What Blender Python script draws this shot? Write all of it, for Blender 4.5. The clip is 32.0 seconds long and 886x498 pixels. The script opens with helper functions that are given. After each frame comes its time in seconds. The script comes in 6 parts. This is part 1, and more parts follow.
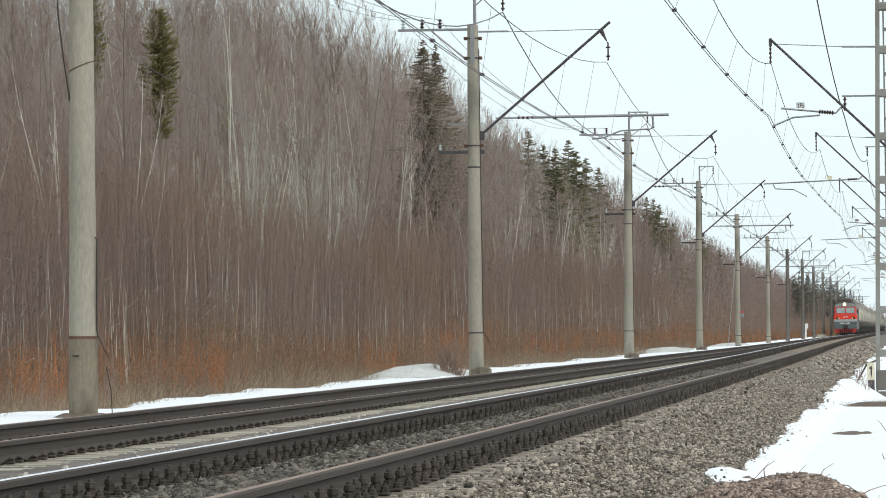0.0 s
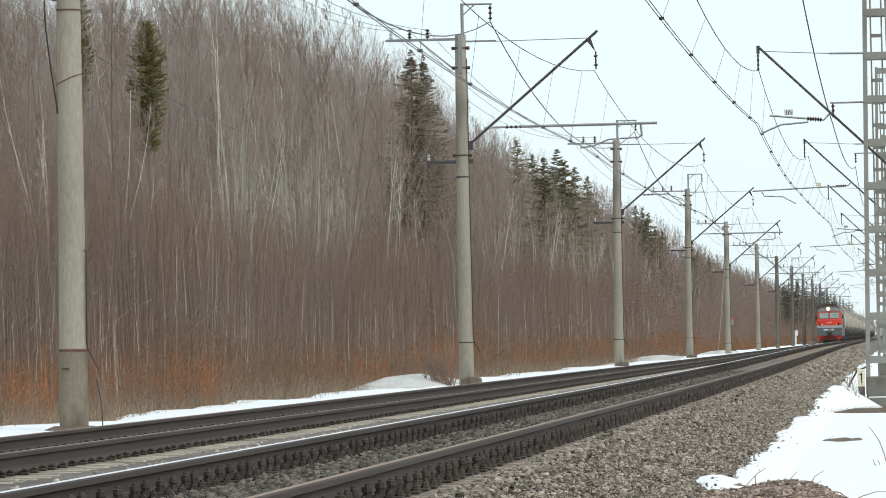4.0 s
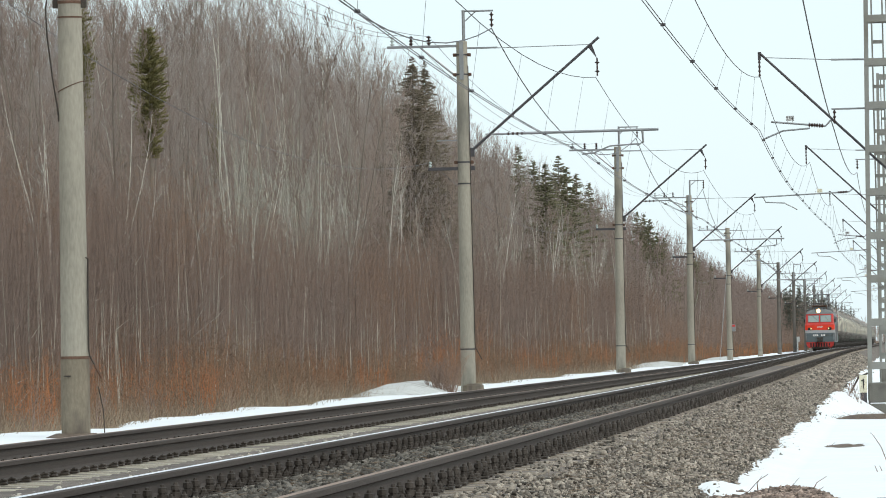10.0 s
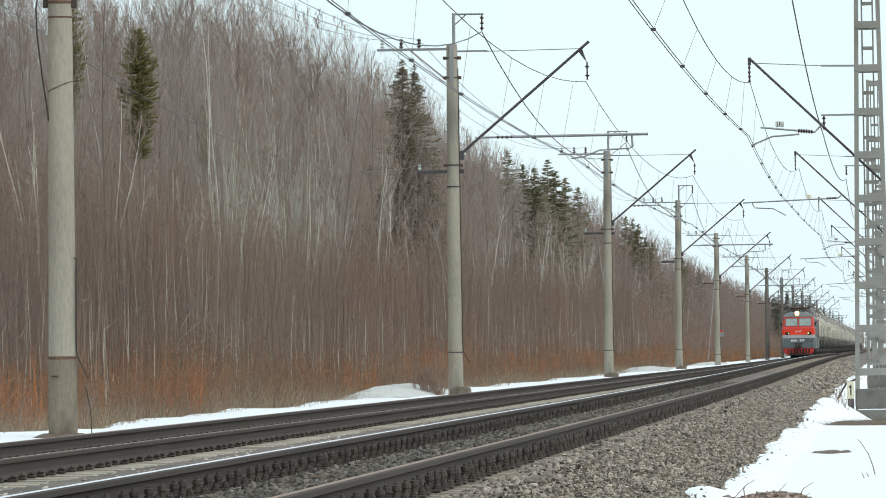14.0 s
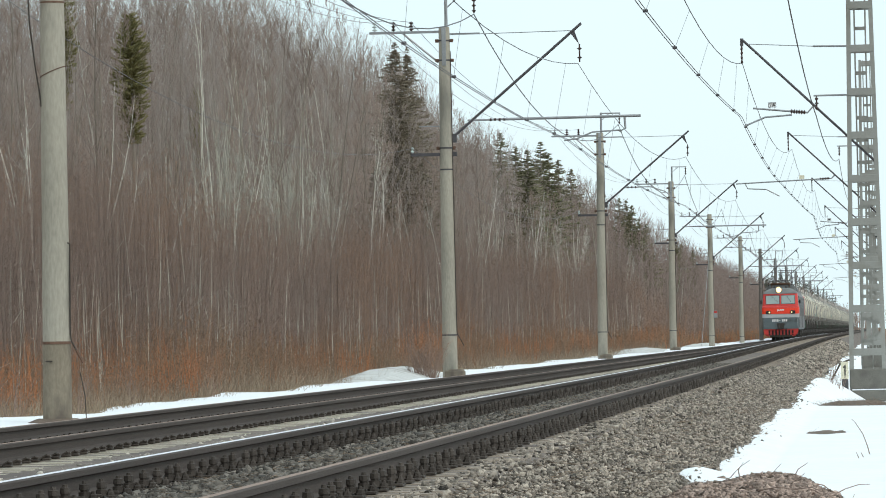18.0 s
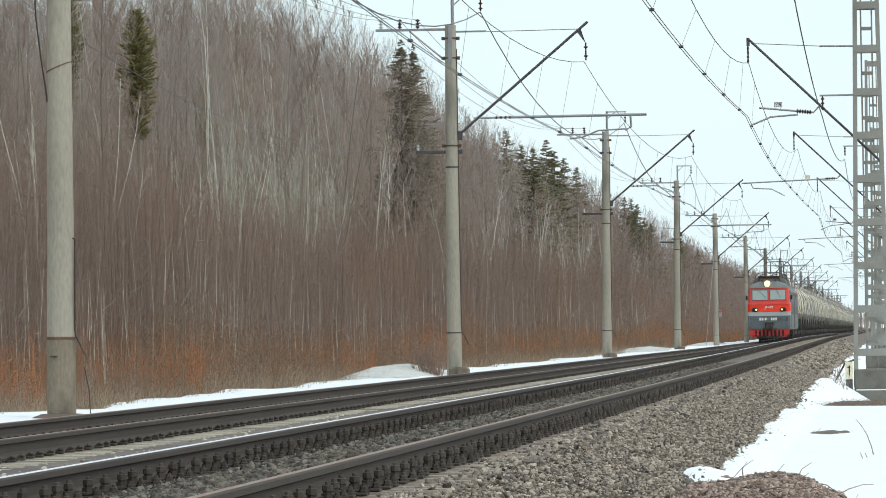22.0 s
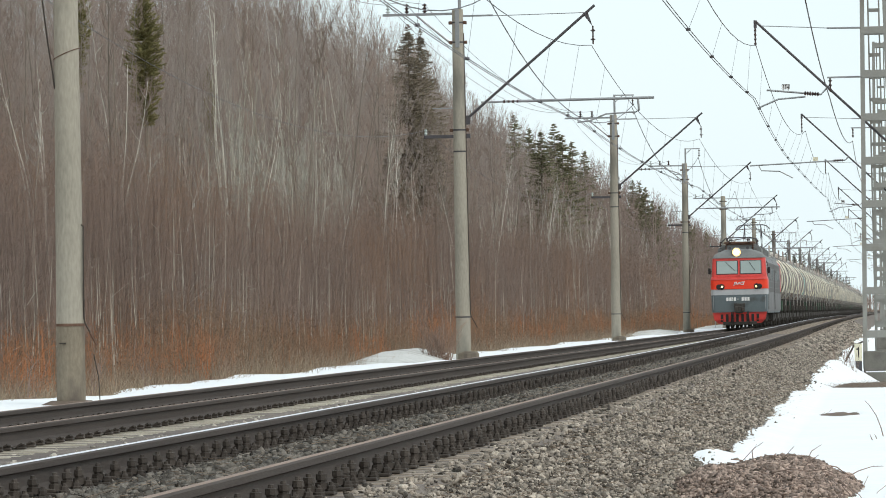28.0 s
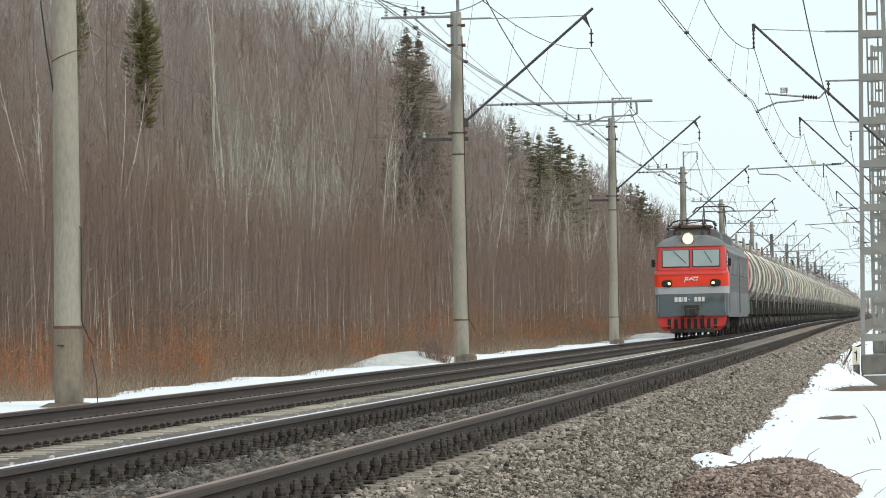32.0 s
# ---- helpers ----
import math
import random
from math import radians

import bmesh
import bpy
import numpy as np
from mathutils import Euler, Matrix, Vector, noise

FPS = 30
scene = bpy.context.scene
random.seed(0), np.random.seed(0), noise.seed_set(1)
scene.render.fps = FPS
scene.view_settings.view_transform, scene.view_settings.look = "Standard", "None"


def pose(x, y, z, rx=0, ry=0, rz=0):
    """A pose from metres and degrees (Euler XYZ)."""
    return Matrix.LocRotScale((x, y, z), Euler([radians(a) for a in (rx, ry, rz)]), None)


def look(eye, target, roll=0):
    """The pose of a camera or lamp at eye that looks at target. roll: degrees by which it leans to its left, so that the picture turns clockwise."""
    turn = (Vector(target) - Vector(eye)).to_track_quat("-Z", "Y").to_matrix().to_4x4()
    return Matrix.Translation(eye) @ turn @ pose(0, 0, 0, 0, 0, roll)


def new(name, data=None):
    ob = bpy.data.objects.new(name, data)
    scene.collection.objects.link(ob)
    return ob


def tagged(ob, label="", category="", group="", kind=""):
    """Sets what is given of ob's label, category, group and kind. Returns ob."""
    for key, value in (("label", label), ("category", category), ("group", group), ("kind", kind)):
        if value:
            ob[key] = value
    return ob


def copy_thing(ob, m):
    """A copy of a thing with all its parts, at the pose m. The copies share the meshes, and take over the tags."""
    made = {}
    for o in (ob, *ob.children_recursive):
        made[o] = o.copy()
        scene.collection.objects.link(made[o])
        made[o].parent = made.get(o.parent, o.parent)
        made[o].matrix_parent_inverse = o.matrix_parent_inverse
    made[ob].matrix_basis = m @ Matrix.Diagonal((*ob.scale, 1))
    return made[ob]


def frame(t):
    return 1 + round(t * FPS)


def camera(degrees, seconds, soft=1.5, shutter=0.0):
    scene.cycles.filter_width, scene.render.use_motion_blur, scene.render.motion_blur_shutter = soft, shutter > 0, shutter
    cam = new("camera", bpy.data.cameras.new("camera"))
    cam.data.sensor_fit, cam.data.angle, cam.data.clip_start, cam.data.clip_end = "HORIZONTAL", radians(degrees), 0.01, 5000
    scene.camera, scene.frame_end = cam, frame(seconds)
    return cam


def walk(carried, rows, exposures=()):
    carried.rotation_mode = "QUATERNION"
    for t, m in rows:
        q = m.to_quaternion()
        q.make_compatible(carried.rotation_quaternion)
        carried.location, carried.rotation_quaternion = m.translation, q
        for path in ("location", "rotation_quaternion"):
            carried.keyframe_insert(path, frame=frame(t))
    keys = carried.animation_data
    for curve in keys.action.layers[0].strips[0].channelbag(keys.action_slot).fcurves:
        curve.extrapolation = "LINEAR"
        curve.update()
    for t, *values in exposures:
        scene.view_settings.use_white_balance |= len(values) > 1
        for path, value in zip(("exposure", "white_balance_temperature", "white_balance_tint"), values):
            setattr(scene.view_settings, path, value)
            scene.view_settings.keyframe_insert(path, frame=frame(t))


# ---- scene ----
cam = camera(10.54, 32.0, 0.92)
EYE = (0.0, 0.0, 0.745)
TURNS = [
    (0, 91.020, 0.848, 5.544),
    (0.5, 91.030, 0.855, 5.564),
    (1, 91.060, 0.929, 5.569),
    (1.5, 91.089, 1.011, 5.534),
    (2, 91.099, 1.094, 5.516),
    (2.5, 91.120, 1.138, 5.529),
    (3, 91.192, 1.075, 5.509),
    (3.5, 91.154, 1.184, 5.458),
    (5.5, 91.127, 1.478, 5.466),
    (6, 91.229, 1.356, 5.496),
    (6.5, 91.261, 1.207, 5.488),
    (7, 91.203, 1.239, 5.467),
    (7.5, 91.180, 1.184, 5.453),
    (8, 91.184, 1.252, 5.483),
    (8.5, 91.194, 1.342, 5.512),
    (9, 91.192, 1.476, 5.501),
    (9.5, 91.250, 1.488, 5.465),
    (10, 91.217, 1.402, 5.447),
    (10.5, 91.220, 1.350, 5.448),
    (11, 91.208, 1.364, 5.464),
    (11.5, 91.218, 1.259, 5.439),
    (12, 91.271, 1.135, 5.456),
    (12.5, 91.278, 1.030, 5.441),
    (13, 91.222, 0.996, 5.385),
    (13.5, 91.233, 0.970, 5.326),
    (14, 91.250, 0.953, 5.301),
    (14.5, 91.276, 0.817, 5.271),
    (16.5, 91.253, 1.020, 5.199),
    (17, 91.161, 1.180, 5.190),
    (17.5, 91.076, 1.339, 5.221),
    (18, 91.043, 1.302, 5.230),
    (18.5, 91.018, 1.201, 5.262),
    (19, 91.071, 1.064, 5.280),
    (19.5, 91.178, 0.845, 5.244),
    (20, 91.136, 0.825, 5.250),
    (20.5, 91.068, 0.996, 5.253),
    (21, 91.038, 1.017, 5.255),
    (21.5, 91.034, 0.942, 5.269),
    (22, 91.016, 0.955, 5.284),
    (22.5, 91.015, 0.958, 5.294),
    (23, 91.008, 0.871, 5.273),
    (23.5, 91.008, 0.898, 5.272),
    (24, 90.989, 0.880, 5.264),
    (24.5, 90.943, 1.069, 5.273),
    (25, 90.912, 1.057, 5.288),
    (25.5, 90.917, 1.092, 5.290),
    (27.5, 90.823, 1.370, 5.326),
    (28, 90.832, 1.317, 5.391),
    (28.5, 90.832, 1.300, 5.387),
    (29, 90.860, 1.196, 5.347),
    (29.5, 90.842, 1.208, 5.346),
    (30, 90.812, 1.171, 5.355),
    (30.5, 90.811, 1.185, 5.361),
    (31, 90.812, 1.392, 5.382),
    (31.5, 90.832, 1.352, 5.385),
    (32, 90.865, 1.223, 5.366),
]
BALANCE = [(0, 0.0, 6440, 9.3), (5, 0.0, 6420, 8.8), (9, 0.0, 6360, 7.8), (13, 0.0, 6290, 6.8), (17, 0.0, 6190, 5.3), (20, 0.0, 6260, 6.3), (23, 0.0, 6290, 6.8), (28, 0.0, 6440, 9.1), (32, 0.0, 6440, 9.1)]
walk(cam, [(t, pose(*EYE, rx, ry, rz)) for t, rx, ry, rz in TURNS], BALANCE)

# ---------------------------------------------------------------- light
world = bpy.data.worlds.new("overcast_sky")
scene.world = world
world.use_nodes = True
wt = world.node_tree
wt.nodes.clear()
w_out = wt.nodes.new("ShaderNodeOutputWorld")
w_bg = wt.nodes.new("ShaderNodeBackground")
w_sky = wt.nodes.new("ShaderNodeTexSky")
w_sky.sky_type = "NISHITA"
w_sky.sun_disc = False
w_sky.sun_elevation = radians(44)
w_sky.sun_rotation = radians(129)
w_sky.air_density, w_sky.dust_density, w_sky.ozone_density = 1.0, 3.0, 1.0
w_mix = wt.nodes.new("ShaderNodeMixRGB")
w_noise = wt.nodes.new("ShaderNodeTexNoise")
w_noise.inputs["Scale"].default_value = 2.2
w_noise.inputs["Detail"].default_value = 4
w_coord = wt.nodes.new("ShaderNodeTexCoord")
w_ramp = wt.nodes.new("ShaderNodeValToRGB")
w_ramp.color_ramp.elements[0].position, w_ramp.color_ramp.elements[0].color = 0.3, (7.6, 8.9, 9.2, 1)
w_ramp.color_ramp.elements[1].position, w_ramp.color_ramp.elements[1].color = 0.7, (9.1, 9.6, 9.7, 1)
wt.links.new(w_coord.outputs["Generated"], w_noise.inputs["Vector"])
wt.links.new(w_noise.outputs["Fac"], w_ramp.inputs["Fac"])
w_mix.inputs["Fac"].default_value = 0.86
wt.links.new(w_sky.outputs["Color"], w_mix.inputs["Color1"])
wt.links.new(w_ramp.outputs["Color"], w_mix.inputs["Color2"])
wt.links.new(w_mix.outputs["Color"], w_bg.inputs["Color"])
w_bg.inputs["Strength"].default_value = 0.121
wt.links.new(w_bg.outputs["Background"], w_out.inputs["Surface"])

sun_data = bpy.data.lights.new("sun", "SUN")
sun_data.energy, sun_data.angle, sun_data.color = 1.15, radians(14), (1.0, 0.95, 0.88)
sun = new("sun", sun_data)
sun.matrix_world = look((42, -34, 52), (0, 0, 0))
scene.view_settings.exposure = 0.0


# ---------------------------------------------------------------- materials
def mat(name, color, rough=0.8, metal=0.0, dark=0.6, light=1.25, scale=6.0, fine=60.0, bump=0.3,
        spread=0.0, stain=None, stain_scale=1.0, stain_size=0.55, stretch=(1, 1, 1), island=False, spec=0.4):
    """A procedural surface: base colour varied at two scales, relief, stains and a random tone for each piece."""
    m = bpy.data.materials.new(name)
    m.use_nodes = True
    t = m.node_tree
    b = t.nodes["Principled BSDF"]
    b.inputs["Roughness"].default_value = rough
    b.inputs["Metallic"].default_value = metal
    b.inputs["Specular IOR Level"].default_value = spec
    co = t.nodes.new("ShaderNodeTexCoord")
    mp = t.nodes.new("ShaderNodeMapping")
    mp.inputs["Scale"].default_value = stretch
    t.links.new(co.outputs["Object"], mp.inputs["Vector"])
    n1 = t.nodes.new("ShaderNodeTexNoise")
    n1.inputs["Scale"].default_value, n1.inputs["Detail"].default_value = scale, 5
    n2 = t.nodes.new("ShaderNodeTexNoise")
    n2.inputs["Scale"].default_value, n2.inputs["Detail"].default_value = fine, 4
    for n in (n1, n2):
        t.links.new(mp.outputs["Vector"], n.inputs["Vector"])
    av = t.nodes.new("ShaderNodeMath")
    av.operation = "MULTIPLY_ADD"
    t.links.new(n2.outputs["Fac"], av.inputs[0])
    av.inputs[1].default_value = 0.5
    half = t.nodes.new("ShaderNodeMath")
    half.operation = "MULTIPLY"
    half.inputs[1].default_value = 0.5
    t.links.new(n1.outputs["Fac"], half.inputs[0])
    t.links.new(half.outputs[0], av.inputs[2])
    ramp = t.nodes.new("ShaderNodeValToRGB")
    lo, hi = ramp.color_ramp.elements
    lo.position, hi.position = 0.3, 0.7
    lo.color = (*[min(c * dark, 1) for c in color], 1)
    hi.color = (*[min(c * light, 1) for c in color], 1)
    t.links.new(av.outputs[0], ramp.inputs["Fac"])
    col = ramp.outputs["Color"]
    if stain:
        n3 = t.nodes.new("ShaderNodeTexNoise")
        n3.inputs["Scale"].default_value, n3.inputs["Detail"].default_value = stain_scale, 6
        t.links.new(mp.outputs["Vector"], n3.inputs["Vector"])
        r3 = t.nodes.new("ShaderNodeValToRGB")
        r3.color_ramp.elements[0].position, r3.color_ramp.elements[1].position = stain_size - 0.06, stain_size + 0.1
        t.links.new(n3.outputs["Fac"], r3.inputs["Fac"])
        mx = t.nodes.new("ShaderNodeMixRGB")
        mx.inputs["Color2"].default_value = (*stain, 1)
        t.links.new(r3.outputs["Color"], mx.inputs["Fac"])
        t.links.new(col, mx.inputs["Color1"])
        col = mx.outputs["Color"]
    if spread:
        if island:
            g = t.nodes.new("ShaderNodeNewGeometry")
            rnd = g.outputs["Random Per Island"]
        else:
            g = t.nodes.new("ShaderNodeObjectInfo")
            rnd = g.outputs["Random"]
        mr = t.nodes.new("ShaderNodeMapRange")
        mr.inputs["To Min"].default_value, mr.inputs["To Max"].default_value = 1 - spread, 1 + spread
        t.links.new(rnd, mr.inputs["Value"])
        hs = t.nodes.new("ShaderNodeHueSaturation")
        t.links.new(mr.outputs["Result"], hs.inputs["Value"])
        t.links.new(col, hs.inputs["Color"])
        col = hs.outputs["Color"]
    t.links.new(col, b.inputs["Base Color"])
    if bump:
        bp = t.nodes.new("ShaderNodeBump")
        bp.inputs["Strength"].default_value, bp.inputs["Distance"].default_value = bump, 0.02
        t.links.new(n2.outputs["Fac"], bp.inputs["Height"])
        t.links.new(bp.outputs["Normal"], b.inputs["Normal"])
    return m


def glow(name, color, strength):
    m = bpy.data.materials.new(name)
    m.use_nodes = True
    b = m.node_tree.nodes["Principled BSDF"]
    b.inputs["Base Color"].default_value = (*color, 1)
    b.inputs["Emission Color"].default_value = (*color, 1)
    b.inputs["Emission Strength"].default_value = strength
    return m


M = {}
M["litter"] = mat("leaf_litter", (0.16, 0.11, 0.075), 0.95, scale=0.25, fine=9, bump=0.6, stain=(0.24, 0.15, 0.07), stain_scale=0.5)
M["ballast"] = mat("ballast_gravel", (0.165, 0.137, 0.115), 0.9, dark=0.45, light=1.5, scale=3, fine=26, bump=1.0, stain=(0.11, 0.09, 0.08), stain_scale=0.6)
M["stones"] = mat("crushed_stone", (0.29, 0.25, 0.206), 0.88, dark=0.5, light=1.4, scale=6, fine=60, bump=0.6, spread=0.8, island=True)
M["stones_dark"] = mat("oily_crushed_stone", (0.14, 0.125, 0.106), 0.85, dark=0.6, light=1.3, scale=4, fine=50, bump=0.4, spread=0.65, island=True)
M["stones_pale"] = mat("pale_crushed_stone", (0.37, 0.335, 0.285), 0.9, dark=0.65, light=1.3, scale=4, fine=50, bump=0.4, spread=0.5, island=True)
M["snow"] = mat("old_snow", (0.82, 0.84, 0.86), 0.7, dark=0.93, light=1.05, scale=0.8, fine=12, bump=0.35, spec=0.3)
M["soil"] = mat("bare_soil", (0.15, 0.115, 0.09), 0.95, dark=0.6, light=1.3, scale=3, fine=30, bump=0.6)
M["dirty_snow"] = mat("dirty_snow", (0.55, 0.55, 0.53), 0.8, dark=0.8, light=1.15, scale=2.5, fine=20, bump=0.5, stain=(0.33, 0.31, 0.28), stain_scale=1.4, stain_size=0.6)
M["concrete"] = mat("weathered_concrete", (0.385, 0.355, 0.29), 0.9, dark=0.72, light=1.15, scale=1.6, fine=30, bump=0.25, spread=0.05, stain=(0.17, 0.165, 0.14), stain_scale=1.2, stain_size=0.55, stretch=(1, 1, 0.25))
M["concrete_old"] = mat("rough_concrete", (0.165, 0.158, 0.138), 0.95, dark=0.7, light=1.2, scale=4, fine=40, bump=0.5, stain=(0.12, 0.11, 0.1), stain_scale=3, stain_size=0.62)
M["sleeper"] = mat("sleeper_concrete", (0.42, 0.38, 0.305), 0.9, dark=0.75, light=1.2, scale=5, fine=60, bump=0.3, spread=0.14)
M["sleeper_brown"] = mat("dusty_sleeper_concrete", (0.3, 0.25, 0.2), 0.92, dark=0.7, light=1.2, scale=5, fine=60, bump=0.3, spread=0.16)
M["rail_side"] = mat("rusty_rail", (0.062, 0.048, 0.04), 0.85, 0.0, dark=0.75, light=1.2, scale=3, fine=70, bump=0.2, stretch=(1, 0.1, 1))
M["rail_shiny"] = mat("polished_rail_head", (0.85, 0.85, 0.88), 0.42, 1.0, dark=0.95, light=1.05, scale=2, fine=30, bump=0.03, stretch=(1, 0.05, 1))
M["rail_dull"] = mat("dull_rail_head", (0.25, 0.178, 0.14), 0.75, 0.0, dark=0.85, light=1.15, scale=2, fine=30, bump=0.05, stretch=(1, 0.05, 1))
M["iron"] = mat("oily_iron", (0.075, 0.062, 0.052), 0.65, 0.4, dark=0.7, light=1.3, scale=20, fine=90, bump=0.2, spread=0.2)
M["rust"] = mat("rusty_steel", (0.17, 0.1, 0.07), 0.8, 0.3, dark=0.6, light=1.3, scale=12, fine=80, bump=0.3)
M["galv"] = mat("galvanised_steel", (0.33, 0.34, 0.345), 0.5, 0.6, dark=0.8, light=1.15, scale=3, fine=40, bump=0.1)
M["dark_steel"] = mat("dark_painted_steel", (0.085, 0.08, 0.085), 0.6, 0.3, dark=0.75, light=1.25, scale=4, fine=50, bump=0.1)
M["mast_paint"] = mat("grey_mast_paint", (0.29, 0.29, 0.265), 0.6, 0.1, dark=0.85, light=1.1, scale=1.2, fine=25, bump=0.1, stain=(0.23, 0.22, 0.19), stain_scale=1.5, stain_size=0.6)
M["wire"] = mat("copper_wire", (0.12, 0.12, 0.13), 0.5, 0.6, bump=0, scale=1)
M["porcelain"] = mat("brown_porcelain", (0.06, 0.035, 0.03), 0.25, bump=0, scale=20)
M["glass_ins"] = mat("pale_glass_insulator", (0.55, 0.62, 0.6), 0.2, bump=0, scale=20)
M["sign"] = mat("cream_sign_enamel", (0.72, 0.68, 0.52), 0.5, dark=0.85, light=1.1, bump=0.05)
M["black"] = mat("black_paint", (0.02, 0.02, 0.02), 0.6, bump=0)
M["white"] = mat("white_paint", (0.78, 0.78, 0.76), 0.6, bump=0.05, dark=0.9, light=1.05)
# loco and wagons
M["loco_red"] = mat("red_loco_paint", (0.62, 0.06, 0.05), 0.4, dark=0.85, light=1.12, scale=2, fine=25, bump=0.03, stain=(0.36, 0.05, 0.04), stain_scale=1.2, stain_size=0.64)
M["loco_bright"] = mat("bright_red_stripe", (0.85, 0.055, 0.02), 0.4, dark=0.92, light=1.08, scale=2, fine=25, bump=0.03)
M["loco_grey"] = mat("grey_loco_paint", (0.128, 0.128, 0.13), 0.5, dark=0.85, light=1.12, scale=1.5, fine=20, bump=0.04, stain=(0.24, 0.24, 0.24), stain_scale=1.0, stain_size=0.6, stretch=(1, 1, 0.4))
M["loco_side"] = mat("dark_grey_side_paint", (0.088, 0.085, 0.083), 0.55, dark=0.8, light=1.15, scale=1.5, fine=20, bump=0.04)
M["loco_light"] = mat("light_grey_stripe", (0.47, 0.48, 0.49), 0.5, dark=0.9, light=1.08, scale=2, fine=20, bump=0.03)
M["loco_dark"] = mat("slate_loco_paint", (0.13, 0.16, 0.17), 0.5, dark=0.85, light=1.15, scale=2, fine=20, bump=0.04, stain=(0.09, 0.1, 0.1), stain_scale=1.6, stain_size=0.6)
M["roof"] = mat("dusty_roof_paint", (0.185, 0.192, 0.188), 0.7, dark=0.75, light=1.2, scale=1.5, fine=20, bump=0.05)
# the pale grey-green base colour carries the glass's bright reflection
M["cab_glass_sky"] = mat("cab_glass_sky", (0.3, 0.37, 0.35), 0.08, 0.0, dark=0.9, light=1.1, scale=1, fine=3, bump=0, spec=0.9)
M["undercarriage"] = mat("grimy_running_gear", (0.062, 0.056, 0.05), 0.85, 0.2, dark=0.6, light=1.4, scale=6, fine=50, bump=0.3)
M["tank"] = mat("stained_cream_tank", (0.52, 0.5, 0.445), 0.42, dark=0.4, light=1.35, scale=1.0, fine=7, bump=0.06, spread=0.35, stain=(0.15, 0.12, 0.11), stain_scale=0.8, stain_size=0.5, stretch=(0.7, 0.5, 0.7))
M["tank_grey"] = mat("stained_grey_tank", (0.42, 0.42, 0.4), 0.65, dark=0.5, light=1.3, scale=1.2, fine=9, bump=0.06, spread=0.3, stain=(0.2, 0.18, 0.16), stain_scale=0.9, stain_size=0.48, stretch=(0.7, 0.5, 0.7))
M["tank_rust"] = mat("rust_stained_tank", (0.55, 0.48, 0.42), 0.7, dark=0.5, light=1.3, scale=1.2, fine=9, bump=0.06, spread=0.25, stain=(0.17, 0.1, 0.08), stain_scale=0.8, stain_size=0.47, stretch=(0.7, 0.5, 0.7))
M["spill"] = mat("dried_oil_streaks", (0.13, 0.095, 0.08), 0.6, dark=0.5, light=1.6, scale=1.5, fine=10, bump=0.05, spread=0.5, stain=(0.36, 0.33, 0.29), stain_scale=1.6, stain_size=0.56, stretch=(1, 0.6, 1))
M["strap_teal"] = mat("faded_teal_strap", (0.36, 0.5, 0.47), 0.6, dark=0.75, light=1.15, scale=3, bump=0.05, spread=0.2)
M["strap"] = mat("cream_strap", (0.78, 0.75, 0.62), 0.5, dark=0.8, light=1.1, scale=3, bump=0.05, spread=0.1)
M["green_box"] = mat("green_wagon_paint", (0.03, 0.08, 0.045), 0.7, dark=0.6, light=1.2, scale=3, bump=0.05, spread=0.6)
M["lamp_glow"] = glow("lit_headlight", (1.0, 0.86, 0.55), 6.0)
# bloom round the headlight, drawn as an orange emissive ring
M["lamp_bloom"] = glow("headlight_bloom", (1.0, 0.6, 0.22), 1.6)
M["buffer_glow"] = glow("lit_marker_lamp", (1.0, 0.72, 0.3), 1.5)
# plants
M["bark_birch"] = mat("birch_bark", (0.66, 0.63, 0.55), 0.9, dark=0.5, light=1.2, scale=3, fine=20, bump=0.2, spread=0.25, stretch=(1, 1, 0.7))
M["bark_alder"] = mat("grey_alder_bark", (0.43, 0.41, 0.345), 0.9, dark=0.65, light=1.2, scale=3, fine=20, bump=0.2, spread=0.25, stretch=(1, 1, 0.7))
M["bark_grey"] = mat("grey_aspen_bark", (0.25, 0.215, 0.175), 0.9, dark=0.7, light=1.2, scale=3, fine=20, bump=0.2, spread=0.25)
M["twig_grey"] = mat("grey_brown_twigs", (0.27, 0.208, 0.172), 0.95, dark=0.8, light=1.2, scale=0.3, fine=3, bump=0, spread=0.25)
M["twig_red"] = mat("red_brown_twigs", (0.24, 0.176, 0.143), 0.95, dark=0.75, light=1.25, scale=0.1, fine=0.7, bump=0, spread=0.22, island=True, stain=(0.275, 0.165, 0.105), stain_scale=0.16, stain_size=0.57)
M["stem_pale"] = mat("pale_sapling_bark", (0.46, 0.425, 0.35), 0.95, dark=0.75, light=1.2, scale=0.2, fine=6, bump=0, spread=0.4, island=True)
M["willow"] = mat("orange_willow_twigs", (0.21, 0.142, 0.092), 0.95, dark=0.75, light=1.2, scale=0.16, fine=2, bump=0, spread=0.25, island=True, stain=(0.43, 0.165, 0.062), stain_scale=0.2, stain_size=0.535)
M["dry_grass"] = mat("dry_straw_grass", (0.33, 0.255, 0.175), 0.95, dark=0.7, light=1.2, scale=0.3, fine=4, bump=0, spread=0.35, island=True)
M["needles"] = mat("spruce_needles", (0.168, 0.152, 0.062), 0.9, dark=0.7, light=1.5, scale=0.8, fine=6, bump=0, spread=0.35, island=True)
M["dark_needles"] = mat("dark_spruce_needles", (0.19, 0.16, 0.115), 0.9, dark=0.7, light=1.5, scale=0.8, fine=6, bump=0, spread=0.35, island=True)
M["twig_mist"] = mat("fine_grey_twigs", (0.312, 0.26, 0.228), 0.95, dark=0.8, light=1.2, scale=0.3, fine=3, bump=0, spread=0.25)
